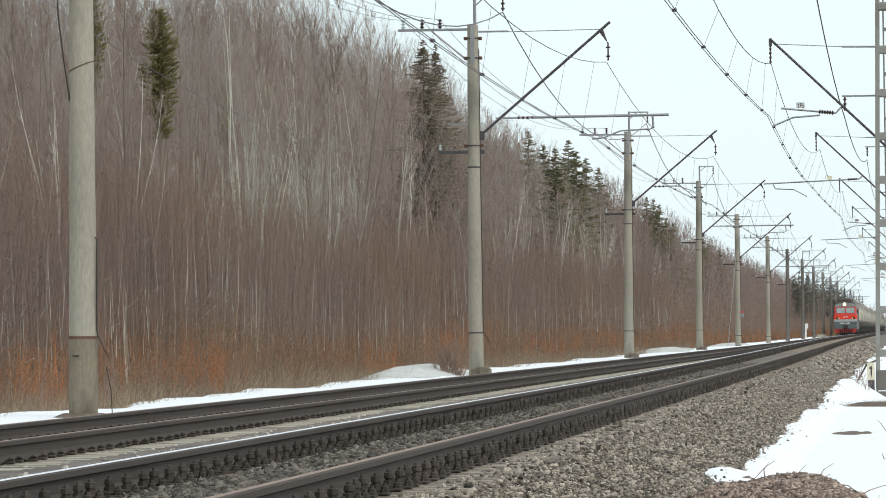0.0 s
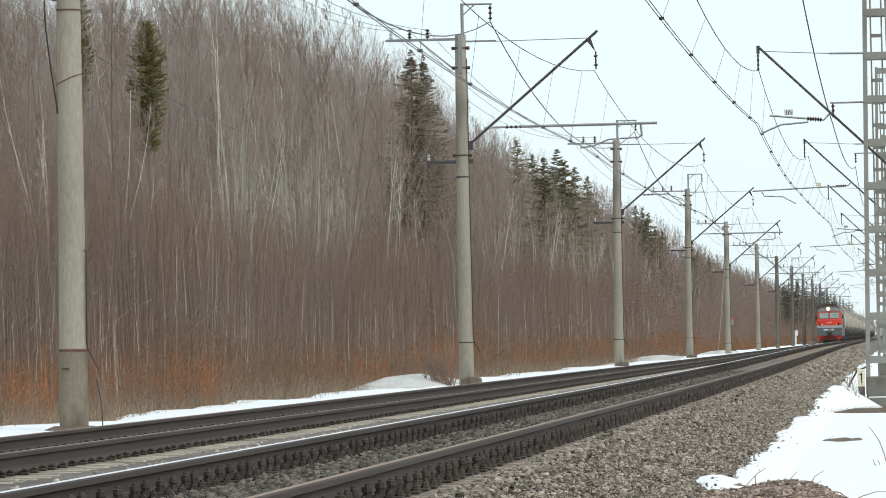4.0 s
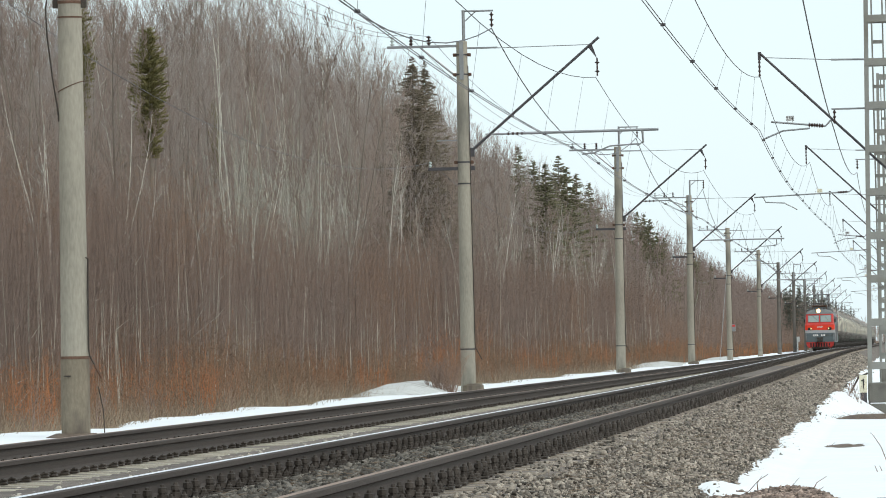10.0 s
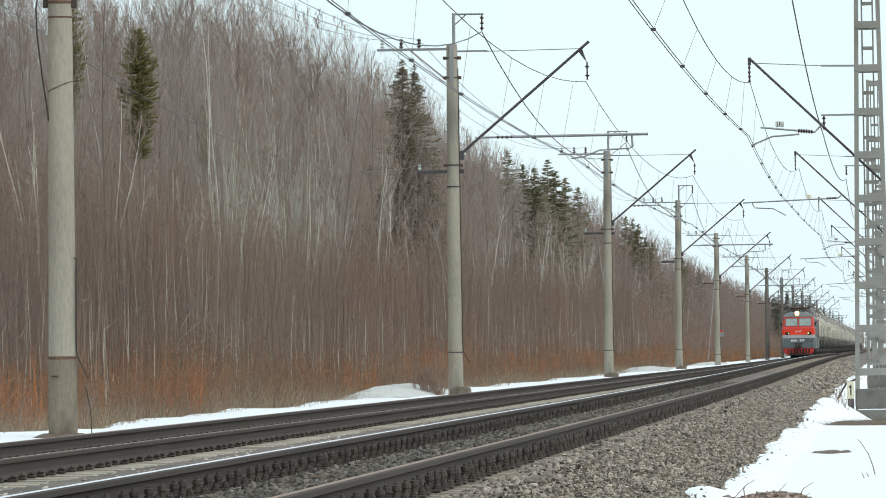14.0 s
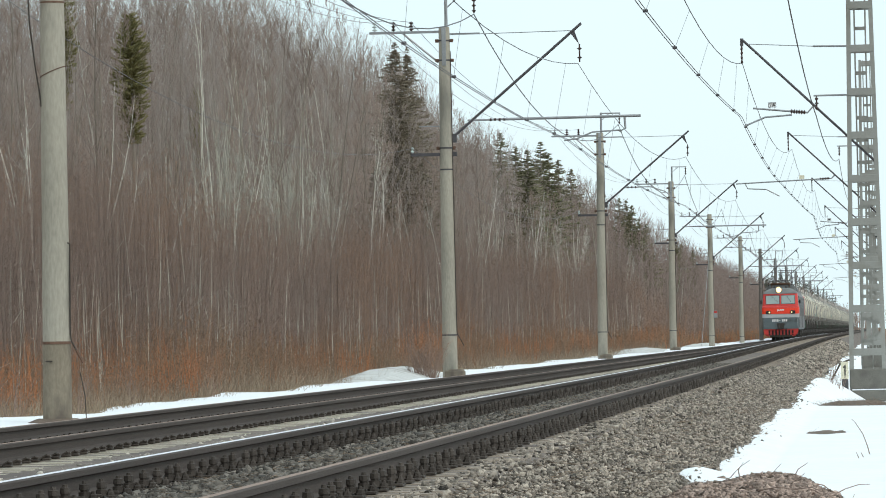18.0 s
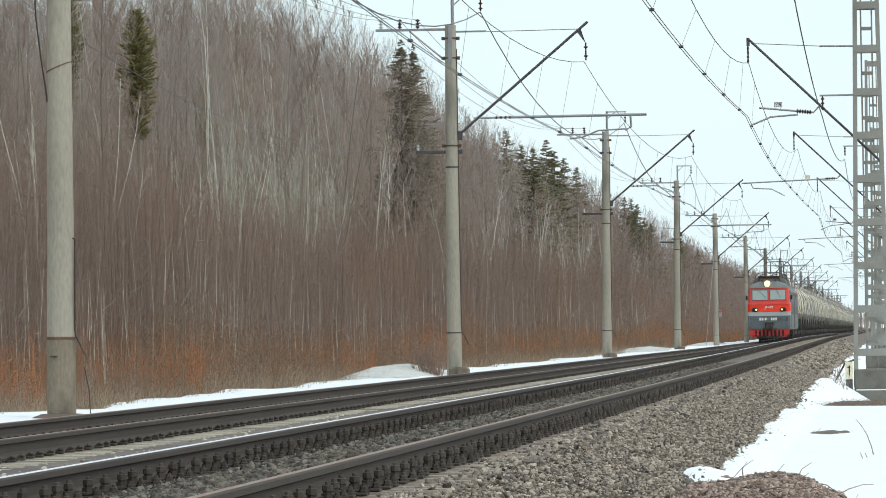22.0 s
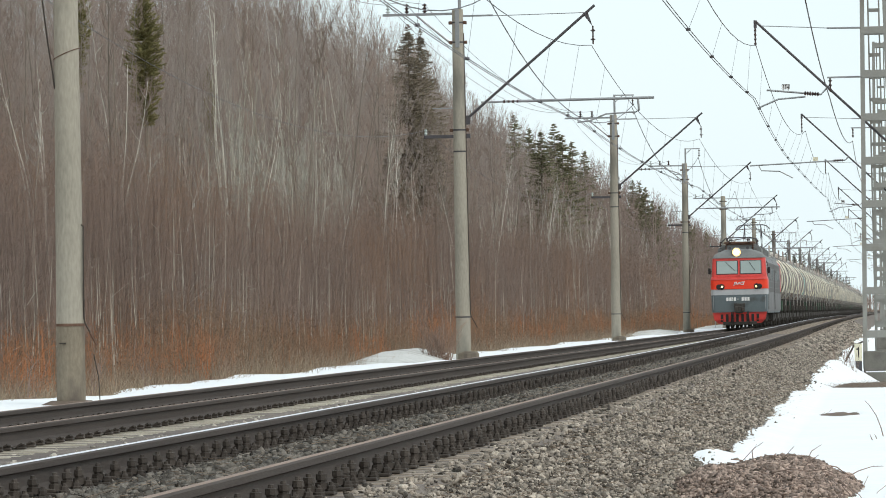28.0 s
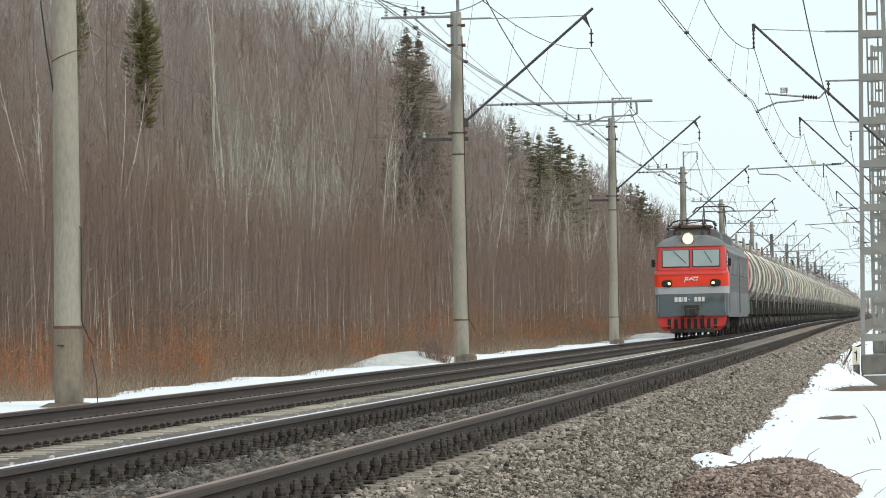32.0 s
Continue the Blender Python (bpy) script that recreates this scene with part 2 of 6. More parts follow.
# concrete of the furthest masts, their backlit shade put into the colour
M["concrete_shaded"] = mat("backlit_far_concrete", (0.185, 0.168, 0.148), 0.95, dark=0.75, light=1.2, scale=2, fine=20, bump=0.2, spread=0.1)
M["concrete_base"] = mat("damp_concrete", (0.235, 0.2, 0.148), 0.95, dark=0.7, light=1.2, scale=3, fine=30, bump=0.4, stain=(0.12, 0.1, 0.08), stain_scale=2.2, stain_size=0.55, stretch=(1, 1, 0.4))
M["heap_stone"] = mat("brown_heap_stone", (0.31, 0.236, 0.195), 0.9, dark=0.55, light=1.35, scale=4, fine=50, bump=0.5, spread=0.7, island=True)
M["dead_stalks"] = mat("dead_brown_stalks", (0.21, 0.155, 0.11), 0.95, dark=0.7, light=1.25, scale=0.3, fine=4, bump=0, spread=0.4, island=True)
M["row_needles"] = mat("dull_spruce_needles", (0.15, 0.145, 0.08), 0.9, dark=0.7, light=1.5, scale=0.8, fine=6, bump=0, spread=0.35, island=True)
M["twig_far"] = mat("dark_far_twigs", (0.205, 0.155, 0.132), 0.95, dark=0.8, light=1.2, scale=0.3, fine=3, bump=0, spread=0.25)
M["bark_white"] = mat("white_birch_bark", (0.74, 0.7, 0.63), 0.9, dark=0.6, light=1.15, scale=3, fine=20, bump=0.2, spread=0.15, stretch=(1, 1, 0.6))
M["twig_pale"] = mat("pale_grey_twigs", (0.35, 0.328, 0.285), 0.95, dark=0.8, light=1.2, scale=0.3, fine=3, bump=0, spread=0.25)
# far needles raised towards blue-grey, a little distance haze in the colour
M["far_needles"] = mat("hazed_spruce_needles", (0.1, 0.105, 0.082), 0.9, dark=0.7, light=1.4, scale=0.3, fine=3, bump=0, spread=0.3, island=True)


# ---------------------------------------------------------------- mesh tools
class Acc:
    """Collects vertices and faces for one mesh."""

    def __init__(self):
        self.v, self.f, self.n = [], [], 0

    def put(self, v, f):
        self.v.append(np.asarray(v, float))
        self.f.extend([tuple(i + self.n for i in q) for q in f])
        self.n += len(v)
        return self

    def box(self, x0, x1, y0, y1, z0, z1, c=0.0, m=None):
        if c <= 0:
            v = [(x, y, z) for x in (x0, x1) for y in (y0, y1) for z in (z0, z1)]
            f = [(0, 1, 3, 2), (4, 6, 7, 5), (0, 4, 5, 1), (2, 3, 7, 6), (0, 2, 6, 4), (1, 5, 7, 3)]
        else:
            v, idx = [], {}
            for i, x in enumerate((x0, x1)):
                for j, y in enumerate((y0, y1)):
                    for k, z in enumerate((z0, z1)):
                        sx, sy, sz = (c if i == 0 else -c), (c if j == 0 else -c), (c if k == 0 else -c)
                        for a, p in enumerate(((x, y + sy, z + sz), (x + sx, y, z + sz), (x + sx, y + sy, z))):
                            idx[i, j, k, a] = len(v)
                            v.append(p)
            f = []
            for i in (0, 1):
                q = [idx[i, j, k, 0] for j, k in ((0, 0), (0, 1), (1, 1), (1, 0))]
                f.append(q if i == 0 else q[::-1])
                q = [idx[j, i, k, 1] for j, k in ((0, 0), (1, 0), (1, 1), (0, 1))]
                f.append(q if i == 0 else q[::-1])
                q = [idx[j, k, i, 2] for j, k in ((0, 0), (0, 1), (1, 1), (1, 0))]
                f.append(q if i == 0 else q[::-1])
            for p in (0, 1):
                for q in (0, 1):
                    f.append((idx[0, p, q, 1], idx[1, p, q, 1], idx[1, p, q, 2], idx[0, p, q, 2]))
                    f.append((idx[p, 0, q, 0], idx[p, 1, q, 0], idx[p, 1, q, 2], idx[p, 0, q, 2]))
                    f.append((idx[p, q, 0, 0], idx[p, q, 1, 0], idx[p, q, 1, 1], idx[p, q, 0, 1]))
                    for r in (0, 1):
                        f.append((idx[p, q, r, 0], idx[p, q, r, 1], idx[p, q, r, 2]))
        if m is not None:
            v = [tuple(m @ Vector(p)) for p in v]
        return self.put(v, f)

    def tube(self, pts, radii, n=8, caps=True):
        """A tapered tube through the points."""
        pts = np.asarray(pts, float)
        k = len(pts)
        radii = np.broadcast_to(np.asarray(radii, float), (k,))
        v = []
        for i in range(k):
            d = pts[min(i + 1, k - 1)] - pts[max(i - 1, 0)]
            d = d / (np.linalg.norm(d) + 1e-9)
            a = np.cross(d, (0, 0, 1.0) if abs(d[2]) < 0.9 else (1.0, 0, 0))
            a /= np.linalg.norm(a)
            b = np.cross(d, a)
            for j in range(n):
                w = 2 * math.pi * j / n
                v.append(pts[i] + radii[i] * (math.cos(w) * a + math.sin(w) * b))
        f = [(i * n + j, i * n + (j + 1) % n, (i + 1) * n + (j + 1) % n, (i + 1) * n + j) for i in range(k - 1) for j in range(n)]
        if caps:
            f += [tuple(range(n))[::-1], tuple((k - 1) * n + j for j in range(n))]
        return self.put(v, f)

    def cyl(self, p0, p1, r, n=12):
        return self.tube([p0, p1], [r, r], n)

    def loft(self, rings, closed=True, caps=True):
        """Joins rings of equal length."""
        n = len(rings[0])
        v = [p for r in rings for p in r]
        last = n if closed else n - 1
        f = [(i * n + j, i * n + (j + 1) % n, (i + 1) * n + (j + 1) % n, (i + 1) * n + j) for i in range(len(rings) - 1) for j in range(last)]
        if caps:
            f += [tuple(range(n))[::-1], tuple((len(rings) - 1) * n + j for j in range(n))]
        return self.put(v, f)

    def mesh(self, name, smooth=False):
        me = bpy.data.meshes.new(name)
        v = np.concatenate(self.v) if self.v else np.zeros((0, 3))
        me.from_pydata(v.tolist(), [], self.f)
        if smooth:
            me.polygons.foreach_set("use_smooth", [True] * len(me.polygons))
            try:
                me.set_sharp_from_angle(angle=radians(40))
            except Exception:
                pass
        me.update()
        return me


def part(name, acc, material, parent=None, label="", smooth=False):
    """Links the collected mesh as one object, under its thing or part."""
    me = acc.mesh(name, smooth) if isinstance(acc, Acc) else acc
    if not me.materials:
        me.materials.append(M[material])
    ob = new(name, me)
    if parent is not None:
        ob.parent = parent
    if label:
        tagged(ob, label)
    return ob


def thing(name, label, category, group="", kind=""):
    return tagged(new(name), label, category, group, kind)


def fast_mesh(name, verts, faces, material, smooth=False):
    """One mesh from arrays of vertices and equal-sided faces."""
    me = bpy.data.meshes.new(name)
    verts, faces = np.asarray(verts, np.float32), np.asarray(faces, np.int32)
    k = faces.shape[1]
    me.vertices.add(len(verts))
    me.vertices.foreach_set("co", verts.ravel())
    me.loops.add(faces.size)
    me.loops.foreach_set("vertex_index", faces.ravel())
    me.polygons.add(len(faces))
    me.polygons.foreach_set("loop_start", np.arange(len(faces), dtype=np.int32) * k)
    if smooth:
        me.polygons.foreach_set("use_smooth", np.ones(len(faces), bool))
    me.update(calc_edges=True)
    me.materials.append(M[material])
    return me


rng = np.random.default_rng(7)


def smooth_step(a, b, x):
    t = np.clip((np.asarray(x, float) - a) / (b - a), 0, 1)
    return t * t * (3 - 2 * t)


# ---------------------------------------------------------------- plan
NEAR_X, FAR_X, HALF_GAUGE = -4.05, -8.8, 0.7975
MAST_X, RIGHT_MAST_X = -12.0, -0.43
LEFT_MASTS = [69.7, 133.5, 207.0, 277.0, 340.0, 413.0, 479.0, 548.0, 611.0, 678.0, 745.0, 812.0]


def near_z(y):
    return 0.25 * smooth_step(70, 320, y) - 0.1 * smooth_step(400, 520, y)


def far_z(y):
    return -0.13 - 0.065 * np.clip(np.asarray(y, float) / 250, 0, 1)


def dip(y):
    """How far the overhead line beside the far track stands lower beyond the fourth mast."""
    return float(0.42 * smooth_step(285, 338, y) + 0.2 * smooth_step(345, 420, y))


def hill_z(x):
    """Height of the wooded slope beside the line."""
    d = np.clip(-np.asarray(x, float) - 18, 0, None)
    return -0.45 + 9.0 * smooth_step(0, 34, d) + 0.08 * np.minimum(d, 90) + 12.0 * smooth_step(30, 62, d)


def wobble(x, y, s, seed=0.0):
    x, y = np.asarray(x, float), np.asarray(y, float)
    return (np.sin(x / s * 1.7 + y / s * 0.6 + seed) + np.sin(y / s * 1.1 - x / s * 0.9 + 2.1 + seed * 1.7)
            + 0.6 * np.sin(y / s * 2.7 + x / s * 2.1 + 4.0 + seed)) / 2.6


def ground_z(x, y):
    x, y = np.asarray(x, float), np.asarray(y, float)
    n, f = near_z(y) - 0.235, far_z(y) - 0.235
    right = -0.62
    z = np.where(x > -1.7, right - 0.8 * np.clip((x + 1.7) / 1.27, 0, 1), 0)
    z = np.where((x <= -1.7) & (x > -2.65), right + (n - 0.03 - right) * (-1.7 - x) / 0.95, z)
    z = np.where((x <= -2.65) & (x > -5.5), n - 0.03, z)
    z = np.where((x <= -5.5) & (x > -7.3), n + (f - n) * (-5.5 - x) / 1.8, z)
    z = np.where((x <= -7.3) & (x > -10.4), f, z)
    left = np.where(x < -18, hill_z(x), -0.5)
    z = np.where((x <= -10.4) & (x > -11.6), f + (left - f) * (-10.4 - x) / 1.2, z)
    z = np.where(x <= -11.6, left + 0.06 * wobble(x, y, 3.0), z)
    return z


def sheet(xs, ys, zfun):
    X, Y = np.meshgrid(xs, ys)
    Z = zfun(X, Y)
    v = np.stack([X.ravel(), Y.ravel(), Z.ravel()], 1)
    nx, ny = len(xs), len(ys)
    i = np.arange(nx * ny).reshape(ny, nx)
    f = np.stack([i[:-1, :-1].ravel(), i[:-1, 1:].ravel(), i[1:, 1:].ravel(), i[1:, :-1].ravel()], 1)
    return v, f


# ---------------------------------------------------------------- ground
xs = np.concatenate([[-3500, -900, -300, -120], np.arange(-90, -18, 4.0), np.arange(-18, -11.6, 0.8), [-11.6, -11, -10.4, -9, -7.3, -6.4, -5.5, -4, -2.65, -2.2, -1.7, -1.4, -1.1, -0.85, -0.6, -0.43, 0, 3, 8, 20, 60, 300, 900, 3500]])
ys = np.concatenate([[-600, -100, -20], np.arange(0, 320, 3.0), np.arange(320, 1000, 12.0), np.arange(1000, 2000, 60.0), [2500, 4500]])
v, f = sheet(xs, ys, lambda X, Y: ground_z(X, Y) - 0.1 * ((X < -1.5) & (X > -11.2)))
ground = tagged(new("ground", fast_mesh("ground", v, f, "litter", True)), "brown leaf-littered ground of a railway cutting", "ground", kind="structure")

bx = np.array([-11.3, -10.9, -10.4, -9.6, -8.8, -8.0, -7.3, -6.8, -6.4, -6.0, -5.5, -4.8, -4.05, -3.3, -2.72, -2.65, -2.4, -2.15, -1.9, -1.65, -1.5, -1.42])
v, f = sheet(bx, np.concatenate([np.arange(-40, 200, 0.5), np.arange(200, 1900, 6.0)]),
             lambda X, Y: ground_z(X, Y) + 0.008 + 0.05 * ((X < -2.7) & (X > -5.6)) + 0.02 * ((X < -7.25) & (X > -10.45)) + 0.004 * wobble(X, Y, 0.35) * (Y < 200))
ballast = tagged(new("ballast_bed", fast_mesh("ballast_bed", v, f, "ballast", True)), "grey-brown crushed stone ballast bed under two tracks", "ballast", kind="structure")


def stones(name, label, material, count, spots, size):
    """Loose broken stones over the bed, many irregular lumps in one mesh."""
    ico = np.array([(x, y, z) for x in (-0.8, 0.8) for y in (-0.8, 0.8) for z in (-0.8, 0.8)])
    tri = np.array([(0, 1, 3), (0, 3, 2), (4, 6, 7), (4, 7, 5), (0, 4, 5), (0, 5, 1), (2, 3, 7), (2, 7, 6), (0, 2, 6), (0, 6, 4), (1, 5, 7), (1, 7, 3)])
    x, y, z = spots
    s = size * np.minimum(rng.lognormal(0, 0.48, count), 2.4)
    sc = np.stack([s * rng.uniform(0.7, 1.3, count), s * rng.uniform(0.7, 1.3, count), s * rng.uniform(0.45, 0.9, count)], 1)
    a = rng.uniform(0, 6.28, count)
    p = ico[None] * rng.uniform(0.15, 1.45, (count, 8, 3)) * sc[:, None]
    c, q = np.cos(a)[:, None], np.sin(a)[:, None]
    tilt = rng.normal(0, 0.8, (count, 1))
    px, py, pz = p[..., 0] * c - p[..., 1] * q, p[..., 0] * q + p[..., 1] * c, p[..., 2]
    py, pz = py * np.cos(tilt) - pz * np.sin(tilt), py * np.sin(tilt) + pz * np.cos(tilt)
    p = np.stack([px + x[:, None], py + y[:, None], pz + z[:, None] + s[:, None] * 0.15], 2)
    fa = (tri[None] + 8 * np.arange(count)[:, None, None]).reshape(-1, 3)
    return tagged(new(name, fast_mesh(name, p.reshape(-1, 3), fa, material)), label, "stones", kind="stuff")


def scatter(count, x0, x1, y0, y1, power=1.6, lift=0.022):
    u = rng.uniform(0, 1, count) ** power
    x, y = rng.uniform(x0, x1, count) + rng.normal(0, 0.06, count), y0 + (y1 - y0) * u
    return x, y, ground_z(x, y) + lift


stones("shoulder_stones", "loose brown-grey crushed stones on the ballast shoulder", "stones", 72000, scatter(72000, -2.74, -1.36, 19, 140, 1.5), 0.0106)
stones("far_shoulder_stones", "brown crushed stones on the shoulder further along the line", "stones", 16000, scatter(16000, -2.86, -1.3, 130, 300, 1.2), 0.026)
stones("sleeper_end_stones", "brown crushed stones strewn over the sleeper ends", "stones", 2600, scatter(2600, -2.95, -2.68, 19, 120, 1.5, 0.06), 0.0125)
stones("near_track_stones", "dark grey crushed stones between the rails", "stones_dark", 38000, scatter(38000, -4.72, -3.34, 20, 130, 1.6, 0.062), 0.0138)
stones("middle_stones", "grey crushed stones between the two tracks", "stones", 9000, scatter(9000, -6.9, -5.3, 24, 170, 1.6, 0.004), 0.0145)
stones("far_sleeper_stones", "pale stone chips strewn over the far sleeper ends", "stones_pale", 2200, scatter(2200, -7.6, -6.4, 36, 210, 1.3, 0.016), 0.014)
stones("far_track_stones", "grey crushed stones between the far rails", "stones", 9000, scatter(9000, -9.6, -8.15, 40, 170, 1.6, 0.03), 0.015)

# ---------------------------------------------------------------- snow
def snow_patch(name, label, xs, ys, zfun, keep, material="snow", thick=0.05):
    X, Y = np.meshgrid(xs, ys)
    edge = keep(X, Y)
    Z = zfun(X, Y) + thick * np.clip(edge * 6, -2.6, 1)
    v = np.stack([X.ravel(), Y.ravel(), Z.ravel()], 1)
    i = np.arange(X.size).reshape(X.shape)
    q = np.stack([i[:-1, :-1].ravel(), i[:-1, 1:].ravel(), i[1:, 1:].ravel(), i[1:, :-1].ravel()], 1)
    good = (edge.ravel()[q] > -0.3).all(axis=1)
    return tagged(new(name, fast_mesh(name, v, q[good], material, True)), label, "snow", kind="structure")


def right_keep(X, Y):
    lim = -1.72 + 1.1 * smooth_step(42.5, 38.5, Y) * (1 - smooth_step(-1.2, -0.4, X)) + 0.16 * wobble(X * 0.3, Y, 4.2, 1.0) + 0.08 * wobble(X * 0.5, Y, 1.1, 2.0) + 0.025 * wobble(X * 2, Y, 0.4, 0.7)
    lim = lim - 0.3 * np.exp(-((Y - 44.0) / 1.6) ** 2)
    hole = np.hypot((X + 0.83) / 0.24, (Y - 67.4) / 1.4) - 1
    return np.minimum(np.minimum((X - lim), hole * 0.3), 0.5)


def snow_z(X, Y):
    """A level shelf of snow that ends in a low edge before the first mast."""
    shelf = -0.62 - 0.13 * np.clip((X + 1.7) / 0.5, 0, 1)
    low = -0.575 - 0.8 * np.clip((X + 1.7) / 1.27, 0, 1)
    b = smooth_step(89.5, 92.5, Y)
    return shelf * (1 - b) + low * b + 0.02 * wobble(X, Y, 2.4) + 0.07 * np.exp(-((Y - 44.0) / 1.6) ** 2) * (X < -1.2)


snow_patch("snow_field", "wet old snow lying beside the ballast shoulder", np.arange(-2.4, 4, 0.06), np.concatenate([np.arange(31, 140, 0.4), np.arange(140, 420, 5.0)]),
           snow_z, right_keep)


def left_keep(X, Y):
    inner = -11.35 + 0.25 * wobble(X, Y, 4.0, 1.0)
    outer = -13.95 + 0.3 * wobble(X, Y, 5.0, 3.0) + 0.3 * wobble(X, Y, 1.3, 0.4) + 0.12 * wobble(X, Y, 0.5, 0.4)
    gap = 0.55 + wobble(X * 0.2, Y, 14.0, 2.0) + 0.35
    return np.minimum(np.minimum(np.minimum(inner - X, X - outer), gap), 0.5)


snow_patch("snow_strip", "strip of melting snow between the track and the scrub", np.arange(-16, -10.8, 0.2), np.concatenate([np.arange(50, 240, 0.8), np.arange(240, 700, 4.0)]),
           lambda X, Y: -0.44 + 0.05 * wobble(X, Y, 2.5), left_keep)


def bank(name, cx, cy, rx, ry, h):
    X, Y = np.meshgrid(np.linspace(-1.1, 1.1, 26), np.linspace(-1.1, 1.1, 40))
    r = np.hypot(X, Y) * (1 + 0.1 * wobble(X, Y, 0.4, cy))
    Z = -0.5 + h * np.clip(1 - r ** 2, -0.2, 1) ** 1.0 + 0.03 * wobble(X, Y, 0.15)
    v = np.stack([(cx + rx * X).ravel(), (cy + ry * Y).ravel(), Z.ravel()], 1)
    i = np.arange(X.size).reshape(X.shape)
    q = np.stack([i[:-1, :-1].ravel(), i[:-1, 1:].ravel(), i[1:, 1:].ravel(), i[1:, :-1].ravel()], 1)
    return tagged(new(name, fast_mesh(name, v, q, "dirty_snow", True)), "low bank of dirty crusted snow", "snow bank", kind="structure")


bank("snow_bank", -13.6, 133.5, 1.3, 11.5, 0.42)
bank("snow_bank", -13.7, 272.0, 1.6, 24.0, 0.34)
bank("snow_bank", -13.4, 360.0, 1.4, 30.0, 0.3)


# ---------------------------------------------------------------- tracks
def rail_ring(x, y, z, head):
    """Flat-bottomed rail: outline of the running band or of the whole rail, top at z."""
    if head:
        pts = [(-0.026, -0.002), (-0.024, 0.0015), (0.024, 0.0015), (0.026, -0.002)]
    else:
        pts = [(-0.075, -0.18), (-0.075, -0.169), (-0.02, -0.15), (-0.009, -0.13), (-0.009, -0.055), (-0.0375, -0.043), (-0.0375, -0.01), (-0.028, 0),
               (0.028, 0), (0.0375, -0.01), (0.0375, -0.043), (0.009, -0.055), (0.009, -0.13), (0.02, -0.15), (0.075, -0.169), (0.075, -0.18)]
    return [(x + a, y, z + b) for a, b in pts]


def sleeper_mesh():
    a = Acc()
    half = [(-1.35, -0.03), (-1.33, 0.0), (-0.62, 0.0), (-0.45, -0.045), (0.45, -0.045), (0.62, 0.0), (1.33, 0.0), (1.35, -0.03)]
    rings = []
    for x, z in half:
        rings.append([(x, -0.135, -0.2), (x, -0.085, z), (x, 0.085, z), (x, 0.135, -0.2)])
    a.loft(rings)
    return a.mesh("sleeper")


def fastening_mesh():
    """Base plate with clamps, and stacks of washers and nuts on four bolts, round one rail."""
    a = Acc()
    a.box(-0.19, 0.19, -0.08, 0.08, 0.0, 0.018, 0.004)
    for s in (-1, 1):
        a.box(s * 0.092 - 0.03, s * 0.092 + 0.03, -0.06, 0.06, 0.016, 0.042, 0.006)
        a.tube([(s * 0.112, 0, z) for z in (0.03, 0.066, 0.068, 0.078, 0.08, 0.112, 0.115, 0.132)], [0.037, 0.036, 0.027, 0.028, 0.033, 0.03, 0.018, 0.015], 8)
        a.tube([(s * 0.165, 0.0, z) for z in (0.016, 0.03, 0.032, 0.05, 0.054, 0.07)], [0.034, 0.034, 0.026, 0.024, 0.014, 0.012], 7)
    return a.mesh("fastening")


def clip_mesh():
    """Low spring clips and pads on both sides of one rail."""
    a = Acc()
    for s in (-1, 1):
        a.box(s * 0.1 - 0.045, s * 0.1 + 0.045, -0.045, 0.045, 0.0, 0.025, 0.008)
        a.tube([(s * 0.07, -0.04, 0.025), (s * 0.11, -0.04, 0.05), (s * 0.13, 0.0, 0.04), (s * 0.11, 0.04, 0.05), (s * 0.07, 0.04, 0.025)], 0.011, 6)
        a.box(s * 0.115 - 0.03, s * 0.115 + 0.03, -0.022, 0.022, 0.02, 0.05, 0.008)
    return a.mesh("rail_clip")


SLEEPER, FASTENING, CLIP = sleeper_mesh(), fastening_mesh(), clip_mesh()
CLIP.materials.append(M["iron"])
SLEEPER.materials.append(M["sleeper"])
SLEEPER_NEAR = sleeper_mesh()
SLEEPER_NEAR.materials.append(M["sleeper_brown"])
FASTENING.materials.append(M["iron"])


